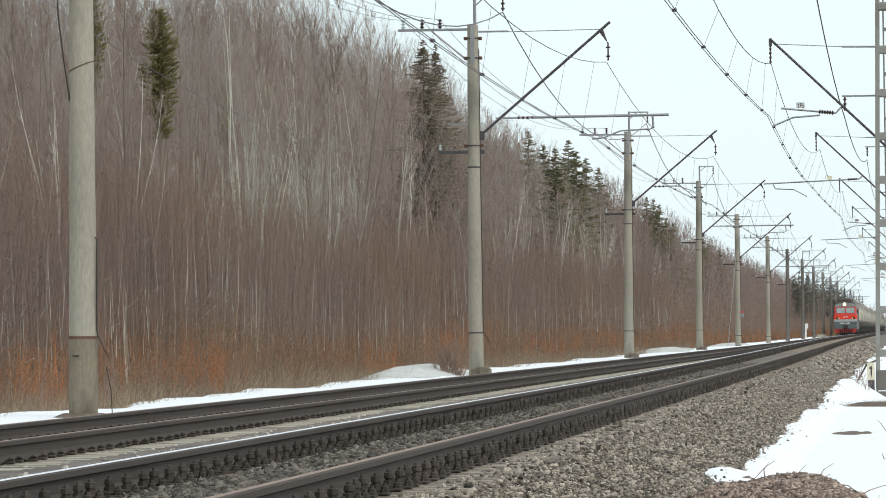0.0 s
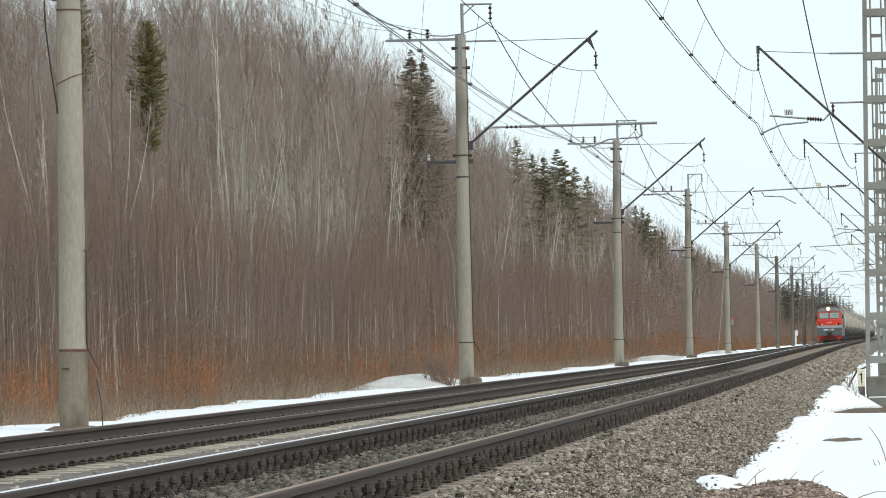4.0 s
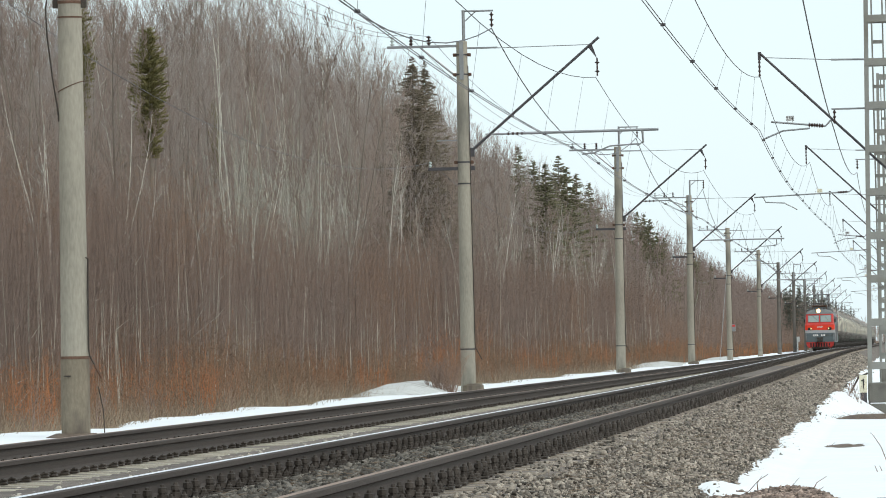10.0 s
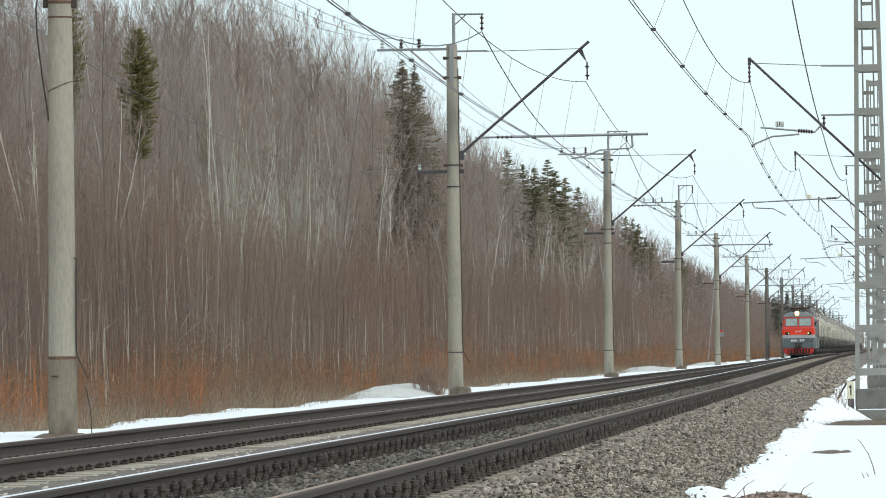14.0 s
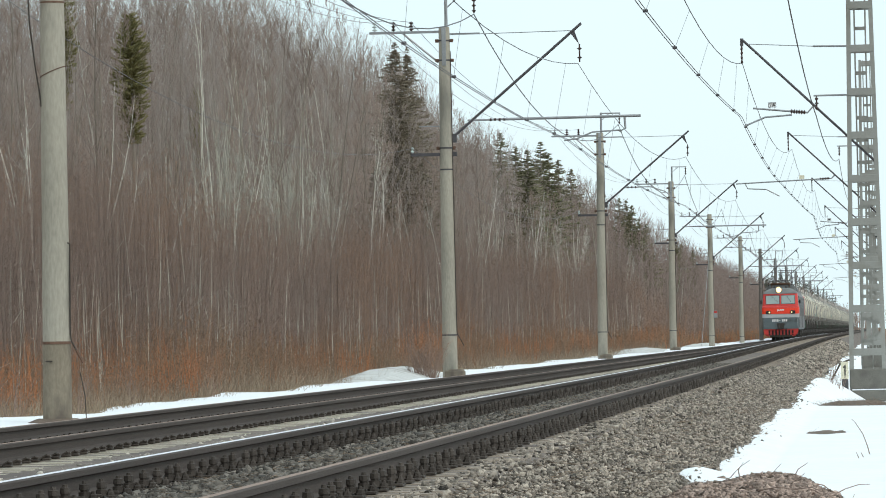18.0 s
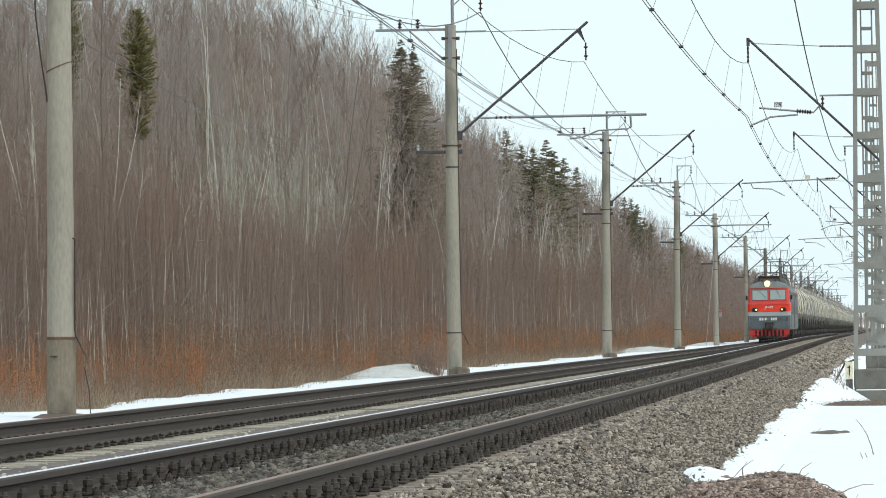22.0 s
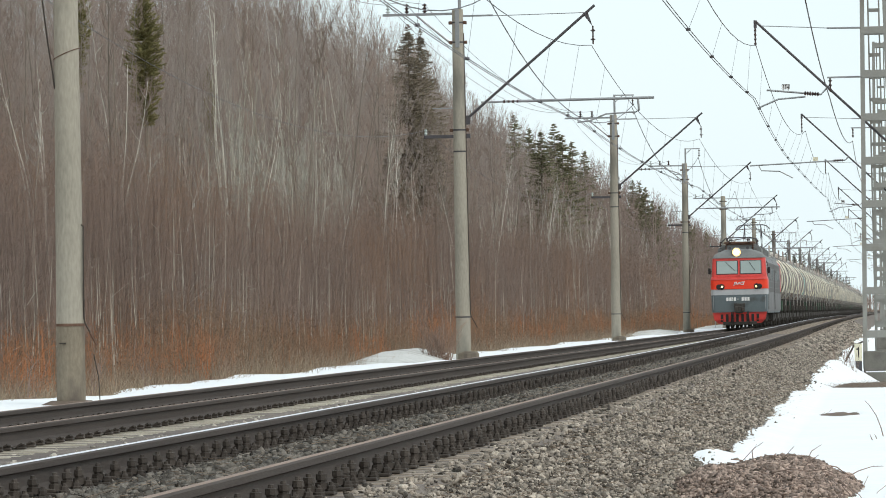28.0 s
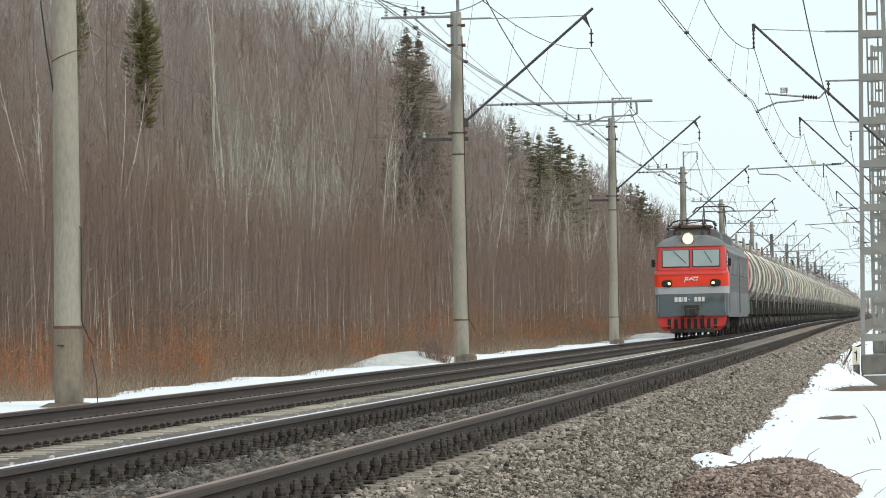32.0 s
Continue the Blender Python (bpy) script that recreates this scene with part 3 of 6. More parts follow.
def track(x, zfun, label, head_right, head_left, y_first, fixing, sleepers):
    th = thing("railway_track", label, "railway track", kind="structure")
    ys = np.concatenate([np.arange(-40, 420, 10.0), np.arange(420, 1900, 40.0)])
    for s, hm in ((1, head_right), (-1, head_left)):
        xr = x + s * HALF_GAUGE
        rail = part("rail", Acc().loft([rail_ring(xr, y, float(zfun(y)), False) for y in ys]), "rail_side", th, "dark rust-brown rail", False)
        part("running_band", Acc().loft([rail_ring(xr, y, float(zfun(y)), True) for y in ys]), hm, rail)
    for i in range(290):
        y = y_first + 0.543 * i
        s = part("sleeper", sleepers, "sleeper", th)
        s.matrix_basis = pose(x + rng.normal(0, 0.012), y, float(zfun(y)) - 0.202, 0, rng.normal(0, 0.15), rng.normal(0, 0.5))
        for side in (1, -1):
            q = part("fastening", fixing, "iron", s)
            q.matrix_basis = pose(side * HALF_GAUGE, 0, 0.004, 0, 0, 0)
    # further sleepers and fastenings, joined
    a, bolts = Acc(), Acc()
    y = y_first + 0.543 * 290
    while y < 460:
        z = float(zfun(y)) - 0.202
        a.box(x - 1.35, x + 1.35, y - 0.11, y + 0.11, z - 0.2, z)
        for side in (1, -1):
            for k in (-0.1, 0.1):
                bolts.box(x + side * HALF_GAUGE + k - 0.04, x + side * HALF_GAUGE + k + 0.04, y - 0.05, y + 0.05, z, z + (0.11 if fixing is FASTENING else 0.06))
        y += 0.543
    tagged(part("far_sleepers", a, "sleeper" if fixing is CLIP else "sleeper_brown", th), kind="stuff")
    tagged(part("far_fastenings", bolts, "iron", th), kind="stuff")
    return th


track(NEAR_X, near_z, "near railway track with rusty rails on concrete sleepers", "rail_dull", "rail_shiny", 19.0, FASTENING, SLEEPER_NEAR)
track(FAR_X, far_z, "far railway track with dark rails on concrete sleepers", "rail_dull", "rail_dull", 40.0, CLIP, SLEEPER)


# ---------------------------------------------------------------- overhead line, beside the far track
def insulator(acc, p0, p1, discs=3, r=0.07):
    p0, p1 = Vector(p0), Vector(p1)
    acc.cyl(p0, p1, 0.022, 8)
    d = (p1 - p0)
    for i in range(discs):
        c = p0 + d * ((i + 0.5) / discs)
        e = d.normalized() * 0.028
        acc.tube([c - e, c, c + e], [0.03, r, 0.035], 12)
    return acc


def left_mast(y, style, long_arm, foot=False, guy=False):
    """Round tapered concrete mast with a cantilever towards the far track."""
    zt = float(far_z(y))
    th = thing("catenary_mast", "weathered round concrete catenary mast with steel cantilever", "mast", "masts beside the far track")
    th.matrix_basis = pose(MAST_X - (0.085 if style == "plain" else 0.04), y, -0.5 - dip(y), 0, [0.2, 0.35, 0.5, 0.25, 0.45][int(y) % 5], 0)
    z0 = 0.5  # rail-level datum above the base
    a = Acc()
    n, rings = 20, []
    for z, r in ((-0.6, 0.215), (0.0, 0.212), (2.6, 0.2), (5.5, 0.182), (8.0, 0.166), (9.84, 0.153), (9.88, 0.145)):
        rings.append([(r * math.cos(6.2832 * k / n), r * math.sin(6.2832 * k / n), z) for k in range(n)])
    a.loft(rings)
    # poles beyond 450 m get the darker tone that stands for shade
    part("pole", a, "concrete_shaded" if y > 450 else "concrete", th, smooth=True)
    # steel bands
    for z, r in ((1.28, 0.214), (9.5, 0.163), (8.95, 0.168), (6.5, 0.182), (6.28 if style == "plain" else 5.9, 0.185)):
        t = 0.012 if z == 6.28 else 0.02 if z == 1.28 else 0.022
        band = part("band", Acc().tube([(0, 0, z - t), (0, 0, z + t)], [r, r], 20), "rust" if style == "plain" else "dark_steel", th)
        if style != "plain" and z > 6:
            for q in (-1, 1):
                part("band_lug", Acc().box(q * (r + 0.04) - 0.05, q * (r + 0.04) + 0.05, -0.04, 0.04, z - 0.045, z + 0.045, 0.008).cyl((q * (r + 0.05), -0.1, z), (q * (r + 0.05), 0.1, z), 0.018, 6), "rust", band)
    if style == "plain":
        part("lower_pole", Acc().tube([(0, 0, -0.5), (0, 0, 1.25), (0, 0, 1.26)], [0.217, 0.211, 0.206], 20), "concrete_base", th, "damp darker foot of the pole", smooth=True)
        ring = [(0.19 * math.cos(w), 0.19 * math.sin(w), 5.26 + 0.08 * math.cos(w)) for w in np.linspace(0, 6.2832, 25)]
        part("wire_ring", Acc().tube(ring, 0.007, 5), "rust", th, "thin rusty wire ring")
        part("hanging_wire", Acc().tube([(-0.17, -0.08, 4.75), (-0.19, -0.09, 4.95), (-0.255, -0.09, 5.38), (-0.33, -0.08, 6.0), (-0.35, -0.06, 6.4), (-0.29, -0.04, 6.9), (-0.16, 0.0, 7.4)], 0.013, 5), "iron", th, "loose black wire")
        for x in (-0.2, 0.2):
            part("band_bolt", Acc().box(x - 0.05, x + 0.05, -0.04, 0.04, 6.42, 6.56, 0.008), "iron", th)
    # earthing lead down the pole
    part("earth_wire", Acc().tube(([(0.19, -0.06, 2.75), (0.225, -0.07, 2.72), (0.22, -0.06, 2.6)] if style == "plain" else [(0.17, -0.05, 9.2), (0.19, -0.06, 5.0)]) + [(0.215, -0.06, 1.4), (0.23, -0.06, 1.3), (0.33, -0.06, 1.12), (0.4, -0.05, 0.98)], 0.012, 5), "iron", th)
    if style == "plain":
        mound = [[(r * math.cos(w) * 1.25, r * math.sin(w), z) for w in np.linspace(0, 6.2832, 19)[:-1]] for r, z in ((0.62, -0.1), (0.5, 0.06), (0.34, 0.12), (0.24, 0.17))]
        part("foot_mound", Acc().loft(mound), "soil", th, "low mound of earth round the foot", smooth=True)
        part("wire_clamp", Acc().tube([(0.3, -0.06, 1.17), (0.34, -0.06, 1.1), (0.4, -0.05, 0.98)], [0.02, 0.028, 0.018], 6), "rust", th, "rusty clamp on the loose wire end")
        part("ground_lead", Acc().tube([(0.35, -0.05, 0.85), (0.42, -0.05, 0.5), (0.44, -0.04, 0.0)], 0.008, 5), "iron", th)
    if style == "plain":
        part("number_mark", Acc().box(-0.13, -0.03, -0.222, -0.205, 1.0, 1.02), "iron", th)
    # inclined cantilever and stay
    tip = (3.84, 0, 9.9)
    root = (0.2, 0, 6.8)
    part("cantilever", Acc().tube([root, tip], [0.038, 0.038], 8).put([(tip[0] - 0.32, -0.015, tip[2] - 0.26), (tip[0] - 0.2, -0.015, tip[2] - 0.18), (tip[0] - 0.06, -0.015, tip[2] - 0.6), (tip[0] - 0.32, 0.015, tip[2] - 0.26), (tip[0] - 0.2, 0.015, tip[2] - 0.18), (tip[0] - 0.06, 0.015, tip[2] - 0.6)],
         [(0, 1, 2), (5, 4, 3), (0, 3, 4, 1), (1, 4, 5, 2), (2, 5, 3, 0)]).box(0.12, 0.3, -0.05, 0.05, 6.65, 6.9), "dark_steel", th, "dark inclined steel cantilever tube")
    part("stay_rod", Acc().tube([(0.9, 0, 9.67), (3.6, 0, 9.7)], 0.012, 5), "galv", th)
    # upper cross-arm for the three line wires
    arm = part("cross_arm", Acc().box(-2.1, -0.1, -0.035, 0.035, 9.72, 9.79, 0.008).box(0.1, 1.0, -0.025, 0.025, 9.66, 9.71, 0.006), "galv", th, "galvanised cross-arm")
    part("arm_brace", Acc().tube([(-1.15, 0, 9.72), (-0.17, 0, 8.9)], 0.03, 6), "galv", th)
    for k, x in enumerate((-1.95, -1.42, -0.92)):
        part("insulator", insulator(Acc(), (x, 0, 9.79), (x, 0, 10.06), 3, 0.07), "glass_ins" if k == 0 and style != "plain" else "porcelain", arm)
    # pole-top bracket for the feeder
    if style != "short":
        br = part("top_bracket", Acc().tube([(0.06, 0, 9.4), (0.06, 0, 10.75)], 0.045, 8).tube([(0.06, 0, 10.72), (0.9, 0, 10.72)], 0.03, 6)
                  .tube([(0.06, 0, 10.4), (0.4, 0, 10.7)], 0.018, 5), "galv", th, "galvanised pole-top bracket")
        part("insulator", insulator(Acc(), (0.85, 0, 10.68), (0.85, 0, 10.25), 3, 0.065), "porcelain", br)
    if style == "full":
        part("top_plate", Acc().box(-0.06, 0.06, -0.185, -0.155, 8.8, 9.86, 0.006), "galv", th, "galvanised plate clamped to the pole top")
    # low stub arms
    if style != "plain":
        part("stub_arm", Acc().box(-1.0, -0.1, -0.04, 0.04, 6.28, 6.37, 0.006).box(0.12, 0.3, -0.05, 0.05, 6.27, 6.39), "dark_steel", th)
        part("stub_arm", Acc().box(-0.75, 0.25, -0.02, 0.02, 7.1, 7.13), "galv", th)
        part("stub_insulator", insulator(Acc(), (-0.95, 0, 6.37), (-0.95, 0, 6.54), 2, 0.05), "glass_ins", th)
    # registration: a long tube past the wire, or a short pulling arm
    if long_arm:
        reg = part("registration_arm", Acc().tube([(0.62, 0, 7.26), (1.6, 0, 7.27)], 0.032, 6).tube([(1.6, 0, 7.27), (5.45, 0, 7.29)], 0.038, 8)
                   .tube([(5.0, 0, 7.27), (5.02, 0, 6.95), (4.85, 0, 6.85)], 0.035, 6), "galv", th, "long galvanised registration tube")
        part("insulator", insulator(Acc(), (1.2, 0, 7.265), (1.7, 0, 7.27), 4, 0.045), "porcelain", reg)
        part("steady_arm", Acc().tube([(4.9, 0, 6.9), (4.1, 0, 6.86), (3.65, 0, 6.68), (3.3, 0, 6.64)], 0.025, 6), "galv", reg)
    else:
        reg = part("registration_arm", Acc().tube([(1.0, 0, 7.5), (2.3, 0, 7.52)], 0.03, 6), "galv", th, "short registration tube")
        part("insulator", insulator(Acc(), (1.1, 0, 7.5), (1.6, 0, 7.51), 3, 0.06), "porcelain", reg)
        part("steady_arm", Acc().tube([(2.2, 0, 7.5), (2.8, 0, 7.3), (3.2, 0, 6.9), (3.4, 0, 6.66)], 0.025, 6), "galv", reg)
    if foot:
        part("collar", Acc().tube([(0.12, 0, -0.3), (0.12, 0, 0.26), (0.12, 0, 0.32)], [0.33, 0.31, 0.24], 14), "concrete_base", th, "rough concrete collar round the foot")
    if guy:
        part("guy_wire", Acc().tube([(-0.1, -0.1, 6.9), (-0.55, -6.0, 0.1)], 0.02, 5), "galv", th)
        part("switch_box", Acc().box(0.17, 0.42, -0.16, 0.16, 2.55, 3.05, 0.02), "galv", th, "grey switch box")
        part("warning_plate", Acc().box(0.2, 0.4, -0.172, -0.162, 2.88, 3.02), "loco_red", th, "small red plate")
    # suspension insulator string for the messenger wire
    part("suspension_string", insulator(Acc(), (tip[0] - 0.06, 0, tip[2] - 0.58), (tip[0] - 0.06, 0, 8.82), 2, 0.075), "porcelain", th, "string of brown porcelain insulators")
    return th


for i, y in enumerate(LEFT_MASTS):
    left_mast(y, "plain" if i == 0 else ("short" if i in (4, 5, 6) else "full"), i % 2 == 1, i in (1, 2, 3, 4, 6, 7), i == 4)


def right_mast(y, first, long_arm, lift, arm_lift, feed_lift):
    """Battened steel mast with a cantilever over the near track."""
    base = -1.2
    th = thing("battened_mast", "grey painted battened steel mast on a concrete footing", "mast", "masts beside the near track")
    th.matrix_basis = pose(RIGHT_MAST_X, y, base)
    H = 13.4

    def w(z):
        return 0.46 - 0.16 * z / 11.2
    for s in (-1, 1):
        for d in (-0.3, 0.3):
            part("leg", Acc().loft([[(s * w(z) - 0.06, d - 0.03, z), (s * w(z) + 0.06, d - 0.03, z), (s * w(z) + 0.06, d + 0.03, z), (s * w(z) - 0.06, d + 0.03, z)] for z in (0.3, H)]), "mast_paint", th)
    z = 1.15
    while z < H - 0.2:
        for d in (-0.325, 0.325):
            part("batten", Acc().box(-w(z) - 0.03, w(z) + 0.03, d - 0.012, d + 0.012, z, z + 0.2, 0.004), "mast_paint", th)
        for s in (-1, 1):
            part("side_batten", Acc().box(s * w(z) - 0.012, s * w(z) + 0.012, -0.31, 0.31, z + 0.02, z + 0.18), "mast_paint", th)
        z += 1.2
    if y < 300:
        for s in (-1, 1):
            part("inner_leg", Acc().box(s * 0.15 - 0.022, s * 0.15 + 0.022, 0.2, 0.25, 0.3, H), "mast_paint", th)
        for k in range(18):
            part("inner_batten", Acc().box(-0.128, 0.128, 0.215, 0.235, 1.5 + 0.62 * k, 1.6 + 0.62 * k), "mast_paint", th)
    part("footing", Acc().box(-0.62, 0.75, -0.75, 0.75, -0.7, 0.2, 0.03), "concrete_old", th, "stained concrete footing block")
    part("footing_plinth", Acc().box(-0.5, 0.55, -0.4, 0.4, 0.18, 0.78, 0.03), "concrete_old", th, "upper concrete plinth between the legs")
    # cantilever to the left
    ax = NEAR_X - RIGHT_MAST_X
    tip, root = (ax + (0.34 if first else 0.2), 0, 10.12 + lift), (0.42, 0, 6.45 + max(lift, 0.0))
    part("cantilever", Acc().tube([root, tip], [0.034, 0.034], 8).box(tip[0] - 0.04, tip[0] + 0.05, -0.02, 0.02, tip[2] - 0.2, tip[2] + 0.02), "dark_steel", th, "dark inclined steel cantilever tube")
    part("stay_rod", Acc().tube([(-0.3, 0, 9.85 + lift), (-1.3, 0, 9.87 + lift)], 0.03, 6).tube([(-1.3, 0, 9.87 + lift), (tip[0] + 0.15, 0, 9.98 + lift)], 0.012, 5), "galv", th)
    part("suspension_string", insulator(Acc(), (tip[0], 0, tip[2] - 0.2), (tip[0], 0, 9.32 + max(lift, 0.0)), 4, 0.035), "porcelain", th, "string of brown porcelain insulators")
    arm = part("feeder_arm", Acc().box(-1.32, 0.3, -0.025, 0.025, 8.36 + feed_lift, 8.41 + feed_lift, 0.006), "galv", th)
    part("insulator", insulator(Acc(), (-1.24, 0, 8.36 + feed_lift), (-1.24, 0, 7.98 + feed_lift), 3, 0.055), "porcelain", arm)
    # registration tube with its insulator, tag plate and steady arm
    if long_arm:
        reg = part("registration_arm", Acc().tube([(-1.45, 0, 8.0 + arm_lift), (-1.6, 0, 7.86 + arm_lift), (-5.7, 0, 7.72 + arm_lift)], 0.034, 6), "galv", th, "long registration tube")
        part("insulator", insulator(Acc(), (-1.68, 0, 7.86 + arm_lift), (-2.1, 0, 7.85 + arm_lift), 6, 0.06), "porcelain", reg)
        part("tag_plate", Acc().box(-2.98, -2.76, -0.015, 0.015, 7.86 + arm_lift, 8.02 + arm_lift), "sign", reg, "small pale tag plate")
        part("steady_arm", Acc().tube([(-5.3, 0, 7.7 + arm_lift), (-5.2, 0, 7.5 + arm_lift), (-4.4, 0, 7.45 + arm_lift), (-3.85, 0, 7.15 + arm_lift)], 0.028, 6), "galv", reg)
    else:
        reg = part("registration_arm", Acc().tube([(-1.35, 0, 8.08), (-1.5, 0, 7.92), (-3.0, 0, 8.08)], 0.03, 6), "galv", th, "registration tube")
        part("insulator", insulator(Acc(), (-1.55, 0, 7.93), (-1.97, 0, 7.97), 6, 0.07), "porcelain", reg)
        pl = part("tag_plate", Acc().box(-2.58, -2.36, -0.01, 0.01, 8.09, 8.23).box(-2.55, -2.53, -0.008, 0.008, 8.0, 8.09).box(-2.41, -2.39, -0.008, 0.008, 8.0, 8.09), "white", reg, "small white tag plate")
        part("border", Acc().box(-2.58, -2.36, -0.014, -0.01, 8.09, 8.1).box(-2.58, -2.36, -0.014, -0.01, 8.22, 8.23).box(-2.58, -2.57, -0.014, -0.01, 8.1, 8.22).box(-2.37, -2.36, -0.014, -0.01, 8.1, 8.22), "dark_steel", pl)
        if first:
            for x in (-2.545, -2.49):
                part("figure", Acc().box(x + 0.012, x + 0.028, -0.014, -0.01, 8.11, 8.21).box(x - 0.004, x + 0.012, -0.014, -0.01, 8.185, 8.2), "black", pl)
            part("figure", Acc().box(-2.405, -2.39, -0.014, -0.01, 8.11, 8.21).box(-2.44, -2.405, -0.014, -0.01, 8.135, 8.15).box(-2.44, -2.427, -0.014, -0.01, 8.15, 8.21), "black", pl)
        else:
            part("figure", Acc().box(-2.54, -2.4, -0.014, -0.01, 8.13, 8.19), "dark_steel", pl)
        part("steady_arm", Acc().tube([(-1.93, 0, 7.87), (-2.68, 0, 7.82), (-3.27, 0, 7.58)], 0.028, 6), "galv", reg)
    if first:
        part("number_post", Acc().box(-0.72, -0.54, -0.95, -0.8, -0.7, 0.54, 0.01), "dark_steel", th, "dark steel post")
        pl = part("number_plate", Acc().box(-0.74, -0.53, -0.985, -0.955, 0.52, 1.0, 0.006), "sign", th, "cream enamel plate with a black figure")
        part("figure", Acc().box(-0.645, -0.61, -0.992, -0.986, 0.62, 0.9).box(-0.685, -0.64, -0.992, -0.986, 0.83, 0.87), "black", pl)
        part("earth_cable", Acc().tube([(-0.5, -0.8, 1.05), (-0.75, -0.85, 0.95), (-1.0, -0.9, 0.5), (-1.25, -0.9, 0.05), (-1.2, -0.9, -0.15), (-0.75, -0.9, -0.35)], 0.028, 6), "iron", th, "thick dark earthing cable")
        part("ledge_snow", Acc().box(-0.45, 0.5, -0.74, -0.42, 0.201, 0.23, 0.012), "snow", th)
    return th


RIGHT_MASTS = LEFT_MASTS[1:10]
for i, y in enumerate(RIGHT_MASTS):
    right_mast(y, i == 0, i % 2 == 1, (-0.11, 0.27, 0.46, 0.44)[min(i, 3)], 0.0 if i == 0 else 0.5, 0.0 if i == 0 else 1.35)


# ---------------------------------------------------------------- wires
def wire_line(name, label, pts, r, group, parent=None):
    return tagged(part(name, Acc().tube(pts, r, 5), "wire", parent), label, "wire", group)


def catenary(name, label, track_x, mess_x, ys, zc, zm, group, zfun, stagger):
    """Contact wires, messenger wire, droppers and clamps of one track."""
    th = thing(name, label, "overhead wire", group)
    contact, mess = [], []
    for i in range(len(ys) - 1):
        y0, y1 = ys[i], ys[i + 1]
        s0, s1 = stagger * (-1) ** i, stagger * (-1) ** (i + 1)
        z0, z1 = float(zfun(y0)), float(zfun(y1))
        for k in range(12):
            u = k / 12
            y, xo, zo = y0 + (y1 - y0) * u, s0 + (s1 - s0) * u, z0 + (z1 - z0) * u
            contact.append((track_x + xo, y, zc + zo - (0.22 if y0 < 200 else 0.07) * 4 * u * (1 - u)))
            mess.append((mess_x, y, zm + zo - (0.97 if y0 < 200 else 0.72) * 4 * u * (1 - u)))
            if k in (1, 3, 5, 7, 9, 11) and y < 420:
                c, m = contact[-1], mess[-1]
                part("dropper", Acc().tube([c, m], 0.0035 if y < 200 else 0.0045, 4), "wire", th)
                part("clamp", Acc().box(c[0] - 0.045, c[0] + 0.045, y - 0.03, y + 0.03, c[2] - 0.02, c[2] + 0.035), "dark_steel", th)
    for dx in (-0.03, 0.03):
        part("contact_wire", Acc().tube([(x + dx, y, z) for x, y, z in contact], 0.009, 5), "wire", th)
    part("messenger_wire", Acc().tube(mess, 0.01, 5), "wire", th)
    return th


SPANS = [-65.0, 2.0] + LEFT_MASTS
catenary("overhead_wire", "contact wire and messenger over the far track", -8.5, -8.27, SPANS, 6.2, 8.3, "overhead wires", lambda y: float(far_z(y)) + 0.13 - dip(y), 0.15)
catenary("overhead_wire", "contact wire and messenger over the near track", -3.98, -3.7, SPANS, 6.62, 8.1, "overhead wires", lambda y: float(near_z(y) + 0.22 * smooth_step(134, 207, y) + 0.1 * smooth_step(207, 277, y)), -0.2)


def sagging(x, z, ys, sag, r, label, zf=lambda y: 0.0):
    pts = []
    for y0, y1 in zip(ys[:-1], ys[1:]):
        for k in range(14):
            u = k / 14
            pts.append((x, y0 + (y1 - y0) * u, z + zf(y0) * (1 - u) + zf(y1) * u - sag * 4 * u * (1 - u)))
    return wire_line("line_wire", label, pts, r, "line wires")


for x in (-1.95, -1.42, -0.92):
    sagging(MAST_X + x, 9.54, SPANS, 0.9, 0.007, "thin sagging line wire on porcelain insulators", lambda y: -dip(y))
sagging(MAST_X + 0.85, 9.72, SPANS, 1.86, 0.016, "thick sagging feeder wire", lambda y: -dip(y))
sagging(RIGHT_MAST_X - 1.26, 6.84, SPANS, 0.5, 0.014, "sagging feeder wire over the near track side", lambda y: 1.46 if y < 100 else -0.22 if y < 140 else 1.14)
sagging(MAST_X - 0.95, 6.02, SPANS, 1.0, 0.006, "thin sagging signal wire", lambda y: -dip(y))


# ---------------------------------------------------------------- locomotive (front at y = 0, rails at z = 0)
def rounded_plan(w, y0, y1, r, z, n=5):
    """Outline with rounded front corners."""
    pts = []
    for k in range(n + 1):
        a = math.pi / 2 * k / n
        pts.append((-w + r - r * math.cos(a), y0 + r - r * math.sin(a), z))
    for k in range(n + 1):
        a = math.pi / 2 * k / n
        pts.append((w - r + r * math.sin(a), y0 + r - r * math.cos(a), z))
    pts += [(w, y1, z), (-w, y1, z)]
    return pts


def cab_band(rows, y1):
    return Acc().loft([rounded_plan(w, y0, y1, r, z) for z, w, y0, r in rows])


